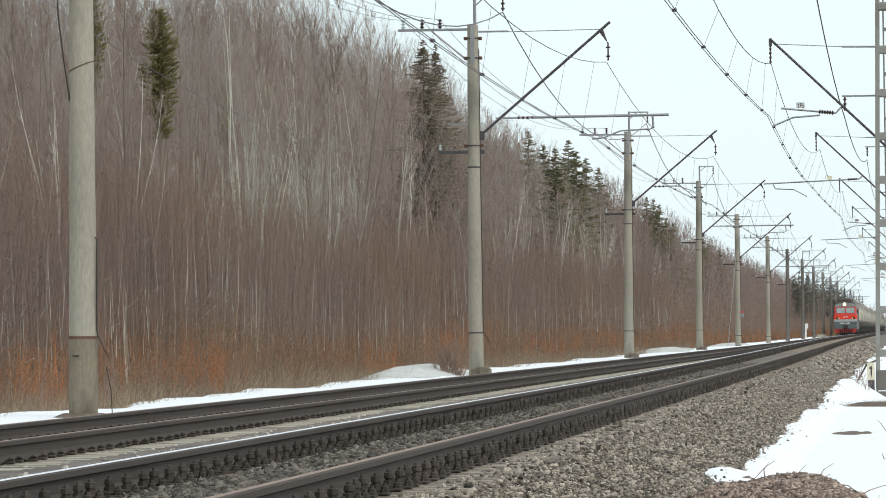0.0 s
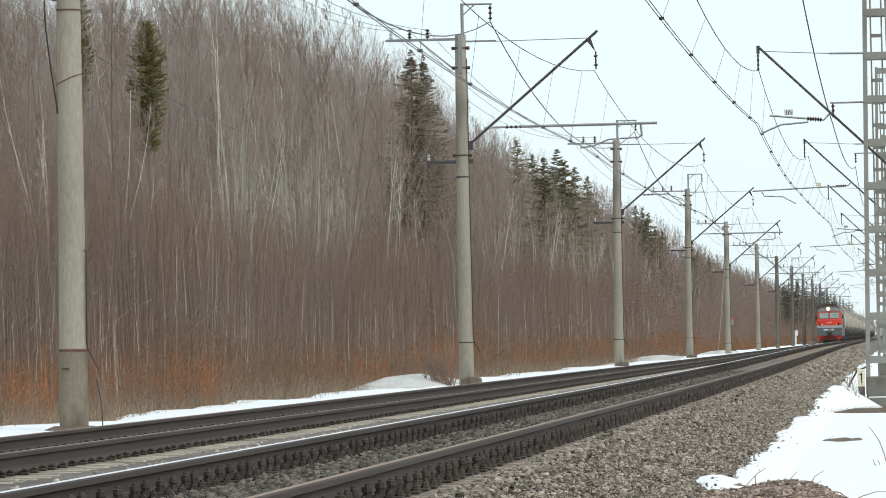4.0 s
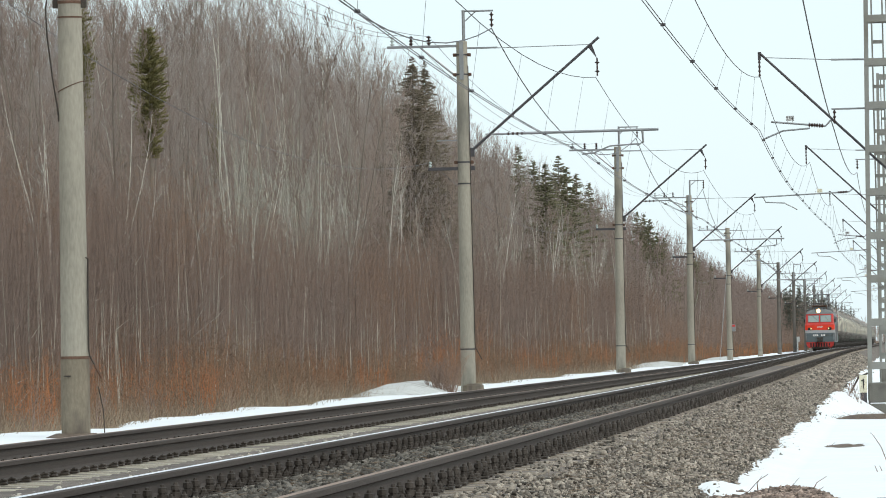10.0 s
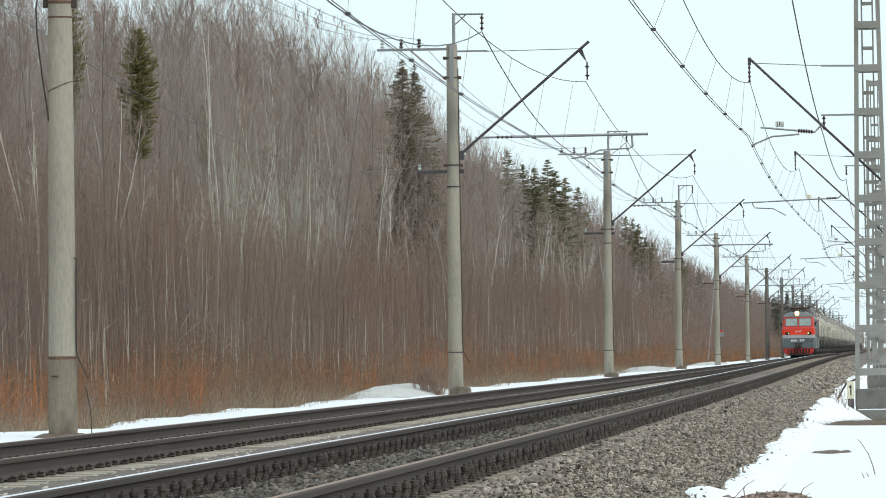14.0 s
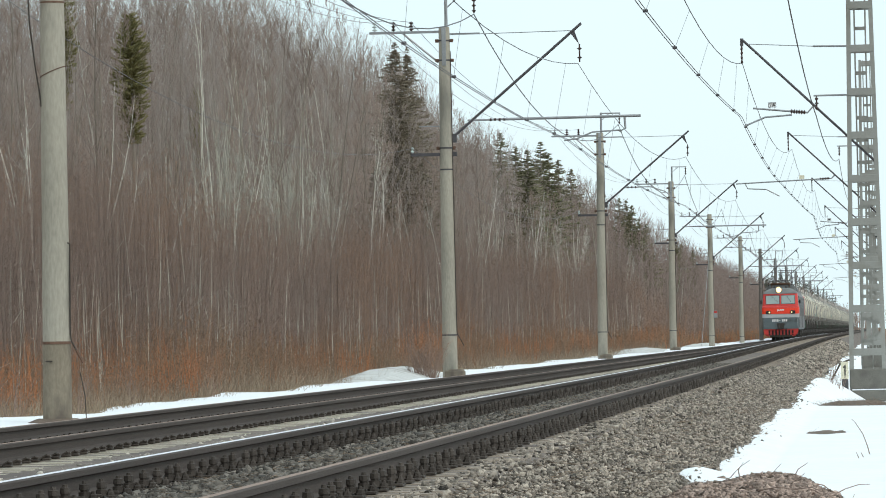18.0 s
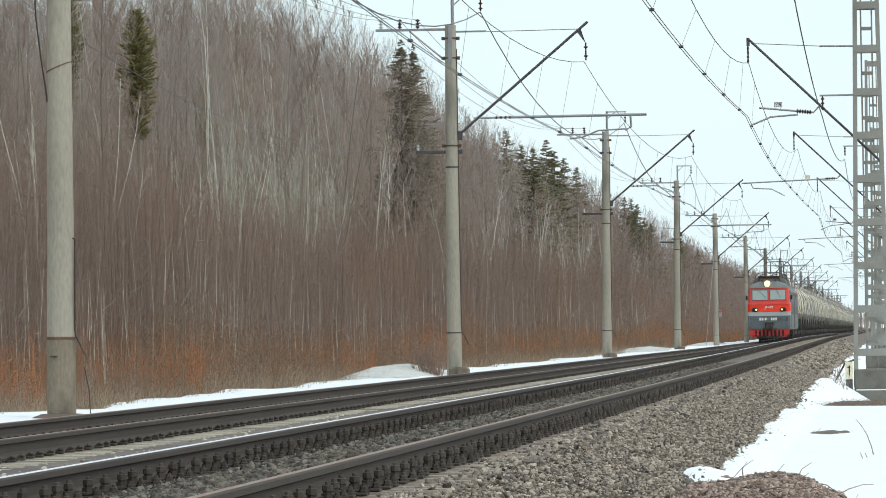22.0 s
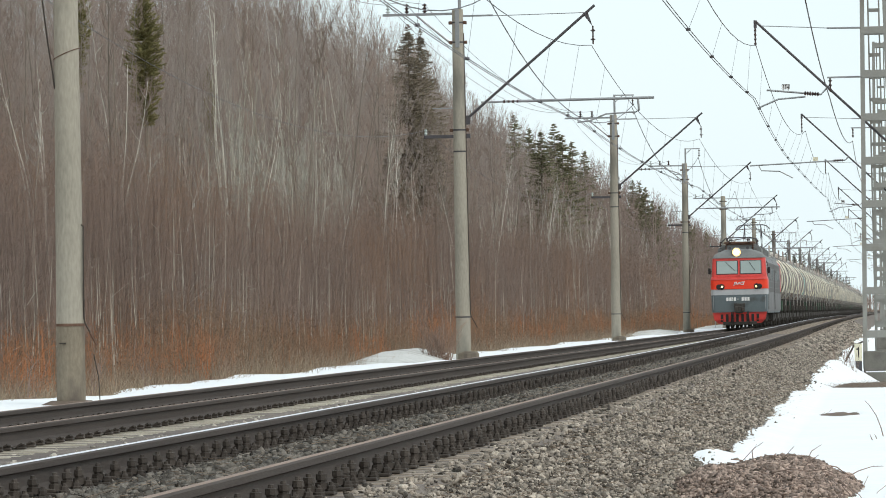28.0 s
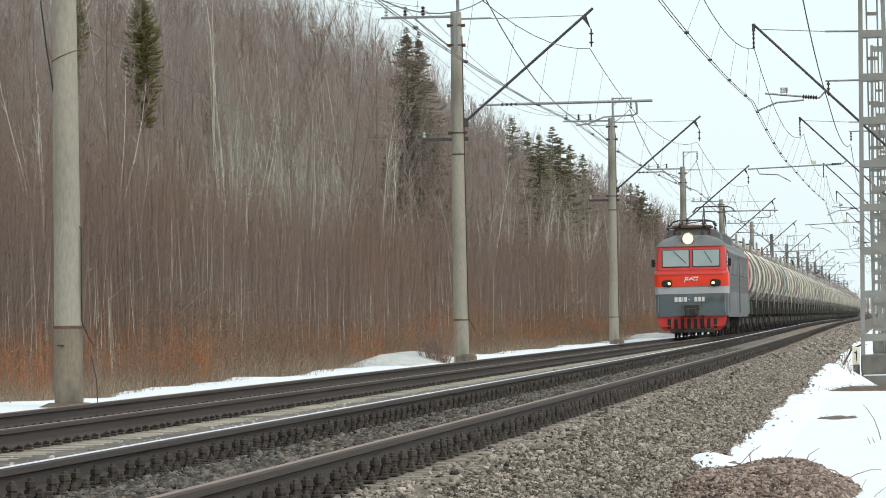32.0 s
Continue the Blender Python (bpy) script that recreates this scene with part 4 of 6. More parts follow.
def bogie(parent, y, wheel_r, half_base, split=True):
    frame_acc = Acc().box(-1.12, -0.98, y - half_base - 0.75, y + half_base + 0.75, 0.45, 0.78, 0.04).box(0.98, 1.12, y - half_base - 0.75, y + half_base + 0.75, 0.45, 0.78, 0.04)
    frame_acc.box(-1.0, 1.0, y - 0.25, y + 0.25, 0.5, 0.95, 0.04)
    if not split:
        for s in (-1, 1):
            frame_acc.box(s * 1.08 - 0.09, s * 1.08 + 0.09, y - 0.3, y + 0.3, 0.28, 0.5, 0.03)
    b = part("bogie", frame_acc, "undercarriage", parent)
    for s in (-1, 1):
        for d in (-half_base, half_base):
            x = s * 0.8
            part("wheel", Acc().tube([(x - 0.065, y + d, wheel_r), (x + 0.03, y + d, wheel_r), (x + 0.035, y + d, wheel_r), (x + 0.065, y + d, wheel_r)],
                                     [wheel_r, wheel_r, wheel_r * 0.86, wheel_r * 0.82], 20), "undercarriage", b)
            if split:
                part("axle_box", Acc().box(s * 1.05 - 0.12, s * 1.05 + 0.15, y + d - 0.17, y + d + 0.17, wheel_r - 0.16, wheel_r + 0.2, 0.03), "undercarriage", b)
        if split:
            for d in (-0.18, 0.0, 0.18):
                part("spring", Acc().cyl((s * 1.08, y + d, 0.42), (s * 1.08, y + d, 0.75), 0.07, 8), "undercarriage", b)
    return b


def pantograph(th, y, raised):
    base = part("pantograph", Acc().tube([(-0.75, y - 0.9, 4.75), (-0.75, y + 0.9, 4.75)], 0.035, 6).tube([(0.75, y - 0.9, 4.75), (0.75, y + 0.9, 4.75)], 0.035, 6)
                .tube([(-0.75, y - 0.9, 4.75), (0.75, y - 0.9, 4.75)], 0.035, 6).tube([(-0.75, y + 0.9, 4.75), (0.75, y + 0.9, 4.75)], 0.035, 6), "rust", th, "rust-red pantograph frame")
    for x in (-0.75, 0.75):
        for d in (-0.85, 0.85):
            part("insulator", insulator(Acc(), (x, y + d, 4.4), (x, y + d, 4.74), 3, 0.08), "rust", base)
    top = 6.3 if raised else 5.14
    mid = 5.55 if raised else 4.98
    for x in (-0.55, 0.55):
        part("arm", Acc().tube([(x, y - 0.8, 4.78), (x * 0.95, y - (1.25 if raised else 1.7), mid), (x * 0.9, y, top)], 0.03, 6)
             .tube([(x, y + 0.8, 4.78), (x * 0.95, y + (1.25 if raised else 1.7), mid), (x * 0.9, y, top)], 0.03, 6), "dark_steel", base)
    for d in (-0.2, 0.2):
        part("collector_shoe", Acc().tube([(-1.05, y + d, top - 0.28), (-0.85, y + d, top - 0.06), (-0.6, y + d, top), (0.6, y + d, top), (0.85, y + d, top - 0.06), (1.05, y + d, top - 0.28)], 0.032, 6), "dark_steel", base)
    return base


def loco_section(th, y0, front):
    """One of the two body sections; front: +1 cab at its low end, -1 cab at its far end."""
    L = 15.6

    def fy(y):
        return y0 + (y if front > 0 else L - y)
    ya, yb = (y0 + 1.9, y0 + L) if front > 0 else (y0, y0 + L - 1.9)
    side = Acc()
    side.loft([[(-1.56, y, 0.95), (-1.56, y, 3.7), (-1.4, y, 3.98), (1.4, y, 3.98), (1.56, y, 3.7), (1.56, y, 0.95)] for y in (ya, yb)])
    body = part("body_side", side, "loco_grey", th, "grey ribbed body side")
    # ribs and grilles on both sides
    for s in (-1, 1):
        part("upper_panel", Acc().box(s * 1.562 - 0.008, s * 1.562 + 0.008, ya + 0.02, yb - 0.02, 2.02, 3.7, 0.003), "loco_side", body, "dark grey upper side panel")
        for z in (2.02, 2.3, 2.65, 3.0, 3.35, 3.62):
            part("rib", Acc().box(s * 1.575 - 0.015, s * 1.575 + 0.015, ya + 0.25, yb - 0.25, z - 0.012, z + 0.012), "loco_grey", body)
        for k in range(7):
            yc = ya + 1.4 + k * 1.75
            part("grille", Acc().box(s * 1.575 - 0.02, s * 1.575 + 0.02, yc - 0.55, yc + 0.55, 2.75, 3.4, 0.006), "loco_dark" if k % 2 else "roof", body)
        part("body_door", Acc().box(s * 1.575 - 0.02, s * 1.575 + 0.02, ya + 0.25, ya + 0.9, 1.05, 3.2, 0.01), "loco_grey", body)
        part("skirt", Acc().box(s * 1.5 - 0.03, s * 1.5 + 0.03, ya, yb, 0.86, 0.97), "loco_dark", body)
    roof = Acc()
    prof = [(-1.42, 3.97), (-1.3, 4.12), (-0.95, 4.3), (-0.5, 4.38), (0.5, 4.38), (0.95, 4.3), (1.3, 4.12), (1.42, 3.97)]
    roof.loft([[(x, y, z) for x, z in prof] for y in (ya - 0.2 if front > 0 else ya, yb if front > 0 else yb + 0.2)])
    roof_part = part("roof", roof, "roof", th, "dusty dark grey roof", True)
    for k in range(5):
        yc = ya + 2.5 + k * 2.2
        part("roof_hatch", Acc().box(-0.55, 0.55, yc - 0.6, yc + 0.6, 4.37, 4.55, 0.03), "roof", roof_part)
    part("roof_deck", Acc().loft([[(-1.25, y, 4.1), (-1.22, y, 4.5), (-0.95, y, 4.72), (0.95, y, 4.72), (1.22, y, 4.5), (1.25, y, 4.1)] for y in (ya + 0.25, ya + 2.9)]), "roof", roof_part, "raised dark deck under the pantograph")
    part("roof_duct", Acc().box(-0.3, 0.3, ya + 1, yb - 1, 4.37, 4.47, 0.03), "roof", roof_part)
    if front < 0:
        # plain far cab
        part("rear_cab", Acc().box(-1.57, 1.57, yb + 0.002, yb + 1.85, 2.0, 3.95, 0.15), "loco_red", th)
        part("rear_lower_cab", Acc().box(-1.56, 1.56, yb + 0.002, yb + 1.85, 0.95, 1.997, 0.1), "loco_grey", th)
        part("rear_roof", Acc().box(-1.35, 1.35, yb + 0.002, yb + 1.8, 3.93, 4.32, 0.18), "roof", th)
        return
    # front cab, from the pilot up
    part("lower_front", cab_band([(0.93, 1.55, 0.12, 0.22), (1.9, 1.58, 0.03, 0.25)], y0 + 1.9), "loco_dark", th, "slate-grey lower cab front", True)
    part("light_stripe", cab_band([(1.903, 1.585, 0.02, 0.25), (2.22, 1.59, 0.0, 0.25)], y0 + 1.9), "loco_light", th, "light grey stripe", True)
    part("red_stripe", cab_band([(2.223, 1.6, -0.03, 0.26), (2.74, 1.6, -0.03, 0.26)], y0 + 1.9), "loco_bright", th, "bright red stripe", True)
    part("ledge", cab_band([(2.743, 1.6, -0.06, 0.26), (2.84, 1.58, -0.03, 0.26), (2.93, 1.55, 0.14, 0.26)], y0 + 1.9), "loco_red", th, "", True)
    up = part("upper_cab", cab_band([(2.933, 1.54, 0.13, 0.2), (3.96, 1.47, 0.36, 0.2)], y0 + 1.9), "loco_red", th, "red upper cab front", True)
    part("cab_roof", cab_band([(3.963, 1.5, 0.3, 0.3), (4.14, 1.38, 0.42, 0.35), (4.31, 1.14, 0.62, 0.4), (4.45, 0.72, 0.95, 0.4)], y0 + 1.9), "roof", th, "domed grey cab roof", True)
    tilt = Matrix.Translation((0, 0.132, 2.93)) @ Matrix.Rotation(-math.atan2(0.23, 1.007), 4, "X")
    for s in (-1, 1):
        xc = s * 0.66
        part("window_frame", Acc().box(xc - 0.61, xc + 0.61, -0.03, 0.02, 0.12, 0.92, 0.02, tilt), "dark_steel", up)
        win = part("windscreen", Acc().box(xc - 0.56, xc + 0.56, -0.042, -0.025, 0.16, 0.88, 0.006, tilt), "cab_glass_sky", up, "windscreen with a pale reflection put into its colour")
        part("wiper", Acc().tube([tilt @ Vector((xc - s * 0.1 + 0.35, -0.055, 0.3)), tilt @ Vector((xc - 0.1, -0.06, 0.84))], 0.012, 4), "black", win)
        part("mirror", Acc().box(s * 1.66 - 0.07, s * 1.66 + 0.07, 0.5, 0.6, 3.08, 3.42, 0.02), "black", th)
        part("mirror_arm", Acc().tube([(s * 1.5, 0.55, 3.25), (s * 1.62, 0.55, 3.25)], 0.02, 5), "black", th)
        part("side_window", Acc().box(s * 1.53 - 0.02, s * 1.53 + 0.02, 0.75, 1.55, 3.05, 3.65, 0.01), "cab_glass_sky", th)
        # marker lamps in dark oval housings
        h = part("lamp_housing", Acc().tube([(s * 0.98, -0.035, 2.36), (s * 0.98, -0.1, 2.36)], [0.17, 0.13], 16).tube([(s * 1.14, -0.035, 2.36), (s * 1.14, -0.09, 2.36)], [0.15, 0.11], 16), "black", th, "dark lamp housing")
        part("marker_lamp", Acc().tube([(s * 0.95, -0.09, 2.36), (s * 0.95, -0.125, 2.36)], [0.07, 0.06], 12), "buffer_glow", h, "lit round marker lamp")
        part("handrail", Acc().tube([(s * 1.45, -0.02, 1.1), (s * 1.45, -0.06, 1.25), (s * 1.45, -0.06, 1.75), (s * 1.45, -0.0, 1.85)], 0.016, 5), "galv", th)
        part("buffer_step", Acc().box(s * 1.2 - 0.25, s * 1.2 + 0.25, 0.1, 0.4, 0.5, 0.54), "loco_red", th)
    part("centre_post", Acc().box(-0.045, 0.045, -0.035, 0.02, 0.05, 0.95, 0.008, tilt), "loco_red", up)
    # top headlight
    hl = part("headlight_housing", Acc().tube([(-0.12, 0.75, 4.31), (-0.12, 0.4, 4.29), (-0.12, 0.36, 4.29)], [0.27, 0.27, 0.25], 20), "roof", th)
    # this glowing ring imitates the lamp's bloom; the lamp itself follows
    part("bloom_ring", Acc().tube([(-0.12, 0.358, 4.29), (-0.12, 0.345, 4.29)], [0.235, 0.22], 20), "lamp_bloom", hl, "warm glowing ring, the headlight's bloom drawn as emission")
    part("headlight", Acc().tube([(-0.12, 0.35, 4.29), (-0.12, 0.32, 4.29)], [0.165, 0.14], 20), "lamp_glow", hl, "glowing yellow-white headlight")
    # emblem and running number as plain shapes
    for pts in ([(-0.3, 2.4), (-0.24, 2.6), (-0.14, 2.6), (-0.16, 2.5), (-0.26, 2.5)], [(-0.1, 2.48), (0.02, 2.6), (0.05, 2.5)], [(0.3, 2.64), (0.24, 2.48), (0.1, 2.48), (0.1, 2.6), (0.28, 2.6)]):
        part("emblem", Acc().tube([(x, -0.04, z) for x, z in pts], 0.034, 6), "white", th)
    for x0, w in ((-0.74, 0.13), (-0.57, 0.13), (-0.4, 0.04), (-0.32, 0.12), (-0.14, 0.08), (0.12, 0.12), (0.28, 0.12), (0.44, 0.12)):
        zc = 1.66
        hgt = 0.1 if x0 != -0.14 else 0.015
        part("number_bar", Acc().box(x0, x0 + w, 0.018, 0.034, zc - hgt, zc + hgt, 0.003), "white", th)
    # pilot with vertical slots, coupler and hoses
    pil = part("pilot", Acc().loft([[(-w, 0.2 + d, z), (w, 0.2 + d, z), (w, 0.32 + d, z), (-w, 0.32 + d, z)] for w, z, d in ((1.18, 0.3, 0.06), (1.34, 0.42, 0.04), (1.46, 0.62, 0.02), (1.5, 0.93, 0.0))]), "loco_red", th, "bright red slotted pilot")
    for k in range(8):
        x = -1.0 + k * 2.0 / 7
        part("slot", Acc().box(x - 0.075, x + 0.075, 0.185, 0.24, 0.4, 0.82, 0.01), "black", pil)
    part("pilot_blade", Acc().box(-0.95, 0.95, 0.1, 0.22, 0.22, 0.4, 0.02), "undercarriage", pil)
    cp = part("coupler", Acc().box(-0.2, 0.2, -0.35, 0.25, 0.88, 1.28, 0.04).box(-0.28, -0.08, -0.5, -0.2, 0.92, 1.24, 0.04).box(0.1, 0.3, -0.42, -0.2, 0.95, 1.2, 0.04), "undercarriage", th, "dark knuckle coupler")
    part("coupler_bracket", Acc().box(-0.32, 0.32, 0.02, 0.12, 1.2, 1.42, 0.02), "undercarriage", cp)
    for x in (-0.45, -0.38, 0.42, 0.5):
        part("brake_hose", Acc().tube([(x, 0.1, 0.95), (x, -0.12, 0.8), (x + 0.02, -0.15, 0.5), (x + 0.04, -0.02, 0.32)], 0.025, 6), "black", th)


def locomotive():
    th = thing("electric_locomotive", "red and grey two-section electric locomotive with lit headlight", "locomotive")
    loco_section(th, 0.0, 1)
    loco_section(th, 16.0, -1)
    part("gangway", Acc().box(-0.75, 0.75, 15.55, 16.05, 1.2, 3.6, 0.05), "black", th)
    for y in (4.1, 11.6, 20.1, 27.6):
        bogie(th, y, 0.62, 1.5)
    for y in (7.85, 23.85):
        part("equipment_box", Acc().box(-1.3, 1.3, y - 1.3, y + 1.3, 0.35, 0.9, 0.05), "undercarriage", th)
    pantograph(th, 3.0, False)
    part("roof_beam", Acc().box(-0.85, 0.85, 2.0, 2.12, 4.78, 4.9, 0.02).box(-0.85, 0.85, 3.9, 4.02, 4.78, 4.9, 0.02).box(-0.6, -0.48, 2.0, 4.0, 4.8, 4.88).box(0.48, 0.6, 2.0, 4.0, 4.8, 4.88), "rust", th, "rust-red cross-beams")
    for x, y, z, r in ((-1.05, 2.2, 4.98, 0.09), (1.0, 2.4, 5.02, 0.1), (0.9, 4.6, 5.1, 0.12), (-0.7, 5.0, 5.0, 0.1), (0.35, 5.6, 5.15, 0.12)):
        part("roof_insulator", insulator(Acc(), (x, y, 4.3), (x, y, z), 4, r), "porcelain", th)
    part("roof_bus", Acc().tube([(-0.7, 5.0, 5.0), (0.35, 5.6, 5.15), (0.9, 4.6, 5.1), (1.0, 2.4, 5.02)], 0.025, 5), "dark_steel", th)
    part("resistor_box", Acc().box(-0.9, 0.2, 5.6, 7.4, 4.37, 4.85, 0.05).box(0.35, 0.95, 6.4, 7.6, 4.37, 4.78, 0.04), "roof", th)
    pantograph(th, 28.5, True)
    for x in (-0.5, 0.5):
        part("horn", Acc().tube([(x, 0.9, 4.52), (x, 0.6, 4.52)], [0.03, 0.09], 10), "dark_steel", th)
    part("roof_rail", Acc().tube([(-0.95, 1.2, 4.5), (-0.95, 14, 4.5)], 0.02, 5).tube([(0.95, 1.2, 4.5), (0.95, 14, 4.5)], 0.02, 5), "rust", th)
    return th


# ---------------------------------------------------------------- tank wagon (near end at y = 0)
WAGON = 12.05


def tank_wagon(paint, label, hoops, boxes, hoop_paint, hoop_r, dome_y, dome_z):
    th = thing("tank_wagon", label, "tank wagon", "tank wagons of the train")
    R, cz, y0, y1 = 1.58, 2.95, 0.85, 11.2
    rings, n = [], 28
    for y, k in ((y0, 0.12), (y0 + 0.06, 0.55), (y0 + 0.2, 0.83), (y0 + 0.42, 0.97), (y0 + 0.65, 1.0), (y1 - 0.65, 1.0), (y1 - 0.42, 0.97), (y1 - 0.2, 0.83), (y1 - 0.06, 0.55), (y1, 0.12)):
        rings.append([(R * k * math.cos(6.2832 * j / n), y, cz + R * k * math.sin(6.2832 * j / n)) for j in range(n)])
    part("tank", Acc().loft(rings), paint, th, smooth=True)
    for s in (-1, 1):
        for k, (yc, half, deep) in enumerate(((dome_y, 1.5, 2.5), (dome_y - 3.1, 0.8, 2.2), (dome_y + 3.0, 1.0, 2.0))):
            rows = []
            for w in np.linspace(0.0, deep, 22):
                hw = half * (1 - 0.55 * w / deep) * (1 + 0.3 * math.sin(w * 5.1 + k * 2 + dome_y * s)) * (0.35 if w == deep else 1)
                sh = 0.22 * math.sin(w * 3.3 + k + dome_y)
                ring = [(s * (R + 0.014) * math.sin(w), yc + sh + hw * c, cz + (R + 0.014) * math.cos(w)) for c in (-1, -0.3, 0.4, 1)]
                rows.append(ring)
            part("spill_streak", Acc().loft(rows, closed=False, caps=False), "spill", th, "dark oily spill streak", True)
    for y in hoops:
        a = Acc()
        pts = [((R + 0.03) * math.cos(w), y, cz + (R + 0.03) * math.sin(w)) for w in np.linspace(-0.5, math.pi + 0.5, 21)]
        a.tube(pts, hoop_r, 6)
        part("strap", a, hoop_paint, th)
    part("dome", Acc().tube([(0, dome_y, 4.25), (0, dome_y, dome_z - 0.1), (0, dome_y, dome_z)], [0.5, 0.5, 0.36], 16), paint, th)
    part("hatch", Acc().tube([(0, dome_y, dome_z), (0, dome_y, dome_z + 0.1)], [0.3, 0.26], 12), "undercarriage", th)
    part("catwalk", Acc().box(-0.75, 0.75, dome_y - 1.6, dome_y + 1.6, 4.5, 4.55), "tank_grey", th)
    rail = Acc()
    for x in (-0.72, 0.72):
        rail.tube([(x, dome_y - 1.5, 4.5), (x, dome_y - 1.2, dome_z + 0.12), (x, dome_y + 1.2, dome_z + 0.12), (x, dome_y + 1.5, 4.5)], 0.026, 5)
        rail.tube([(x, dome_y, 4.5), (x, dome_y, dome_z + 0.12)], 0.022, 5)
    part("guard_rail", rail, paint, th)
    for s in (-1, 1):
        lad = Acc()
        for d in (-0.22, 0.22):
            pts = [(s * 1.66, dome_y + d, 1.3), (s * 1.74, dome_y + d, 2.7)] + [(s * 1.74 * math.cos(w), dome_y + d, cz + 1.74 * math.sin(w)) for w in (0.3, 0.6, 0.9, 1.15)]
            lad.tube(pts, 0.024, 5)
        for z in (1.6, 1.9, 2.2, 2.5, 2.8, 3.1):
            lad.tube([(s * 1.72, dome_y - 0.22, z), (s * 1.72, dome_y + 0.22, z)], 0.02, 4)
        part("ladder", lad, "tank_grey", th)
        part("side_sill", Acc().box(s * 1.0 - 0.12, s * 1.0 + 0.12, 0.35, 11.7, 1.0, 1.26, 0.02), "undercarriage", th)
        part("equipment_box", Acc().box(s * 1.35 - 0.18, s * 1.35 + 0.18, 3.2, 4.3, 0.95, 1.6, 0.03), boxes, th)
        part("step_ladder", Acc().tube([(s * 1.5, 0.5, 0.45), (s * 1.5, 0.55, 1.5), (s * 1.46, 0.7, 1.9)], 0.022, 5).tube([(s * 1.5, 0.9, 0.45), (s * 1.5, 0.95, 1.5)], 0.022, 5).box(s * 1.45 - 0.03, s * 1.45 + 0.03, 0.5, 0.9, 0.5, 0.54), "undercarriage", th)
    part("centre_sill", Acc().box(-0.3, 0.3, 0.1, 11.95, 0.9, 1.25, 0.02), "undercarriage", th)
    for y in (0.35, 11.7):
        part("end_beam", Acc().box(-1.5, 1.5, y - 0.1, y + 0.1, 0.95, 1.3, 0.02), "undercarriage", th)
        part("coupler", Acc().box(-0.18, 0.18, y - 0.42, y + 0.42, 0.92, 1.2, 0.03), "rust", th)
    for y in (2.3, 9.75):
        part("saddle", Acc().box(-1.2, 1.2, y - 0.2, y + 0.2, 1.2, 1.75, 0.03), "undercarriage", th)
        bogie(th, y, 0.475, 0.925, False)
    return th


LOCO = locomotive()
WAGON_KINDS = [tank_wagon("tank", "dirty cream rail tank wagon with ladders and straps", (1.25, 8.6), "green_box", "strap", 0.06, 6.0, 5.0),
               tank_wagon("tank_grey", "grimy grey rail tank wagon with cream straps", (2.6,), "undercarriage", "strap_teal", 0.075, 5.2, 4.9),
               tank_wagon("tank_rust", "rust-streaked rail tank wagon with cream straps", (1.6, 10.4), "undercarriage", "strap", 0.06, 6.8, 5.05),
               tank_wagon("tank", "dirty cream rail tank wagon with few straps", (3.4,), "undercarriage", "strap", 0.085, 6.0, 4.95)]
WAGONS = []
for k in range(66):
    j = (0, 3, 0, 2, 3, 2, 1, 0, 3, 2, 0, 3, 0)[k % 13]
    WAGONS.append(WAGON_KINDS[j] if WAGON_KINDS[j] not in WAGONS else copy_thing(WAGON_KINDS[j], Matrix.Identity(4)))


# ---------------------------------------------------------------- plants
def spikes(points, tips, r):
    """Thin three-sided cones from points to tips, as arrays."""
    d = tips - points
    d = d / (np.linalg.norm(d, axis=1)[:, None] + 1e-9)
    a = np.cross(d, np.array([0.31, 0.95, 0.05]))
    a /= np.linalg.norm(a, axis=1)[:, None] + 1e-9
    b = np.cross(d, a)
    r = np.broadcast_to(np.asarray(r, float), (len(points),))[:, None]
    ring = [points + r * (math.cos(w) * a + math.sin(w) * b) for w in (0, 2.094, 4.189)]
    v = np.stack(ring + [tips], 1).reshape(-1, 3)
    i = 4 * np.arange(len(points))[:, None, None]
    f = (np.array([(0, 1, 3), (1, 2, 3), (2, 0, 3)])[None] + i).reshape(-1, 3)
    return v, f


def sprout(rs, p0, p1, n, u0, length, rise, out):
    """n shoots from each line p0-p1: their feet and tips."""
    k = len(p0)
    u = rs.uniform(u0, 1.0, (k, n, 1))
    foot = p0[:, None] + (p1 - p0)[:, None] * u
    ln = np.linalg.norm(p1 - p0, axis=1)[:, None, None]
    d = (p1 - p0)[:, None] / ln
    a = rs.uniform(0, 6.283, (k, n, 1))
    side = np.concatenate([np.cos(a) * out, np.sin(a) * out, rs.uniform(*rise, (k, n, 1))], 2)
    v = d * 0.5 + side
    v /= np.linalg.norm(v, axis=2)[..., None]
    tip = foot + v * ln * length * (1.25 - u * 0.8) * rs.uniform(0.6, 1.2, (k, n, 1))
    return foot.reshape(-1, 3), tip.reshape(-1, 3)


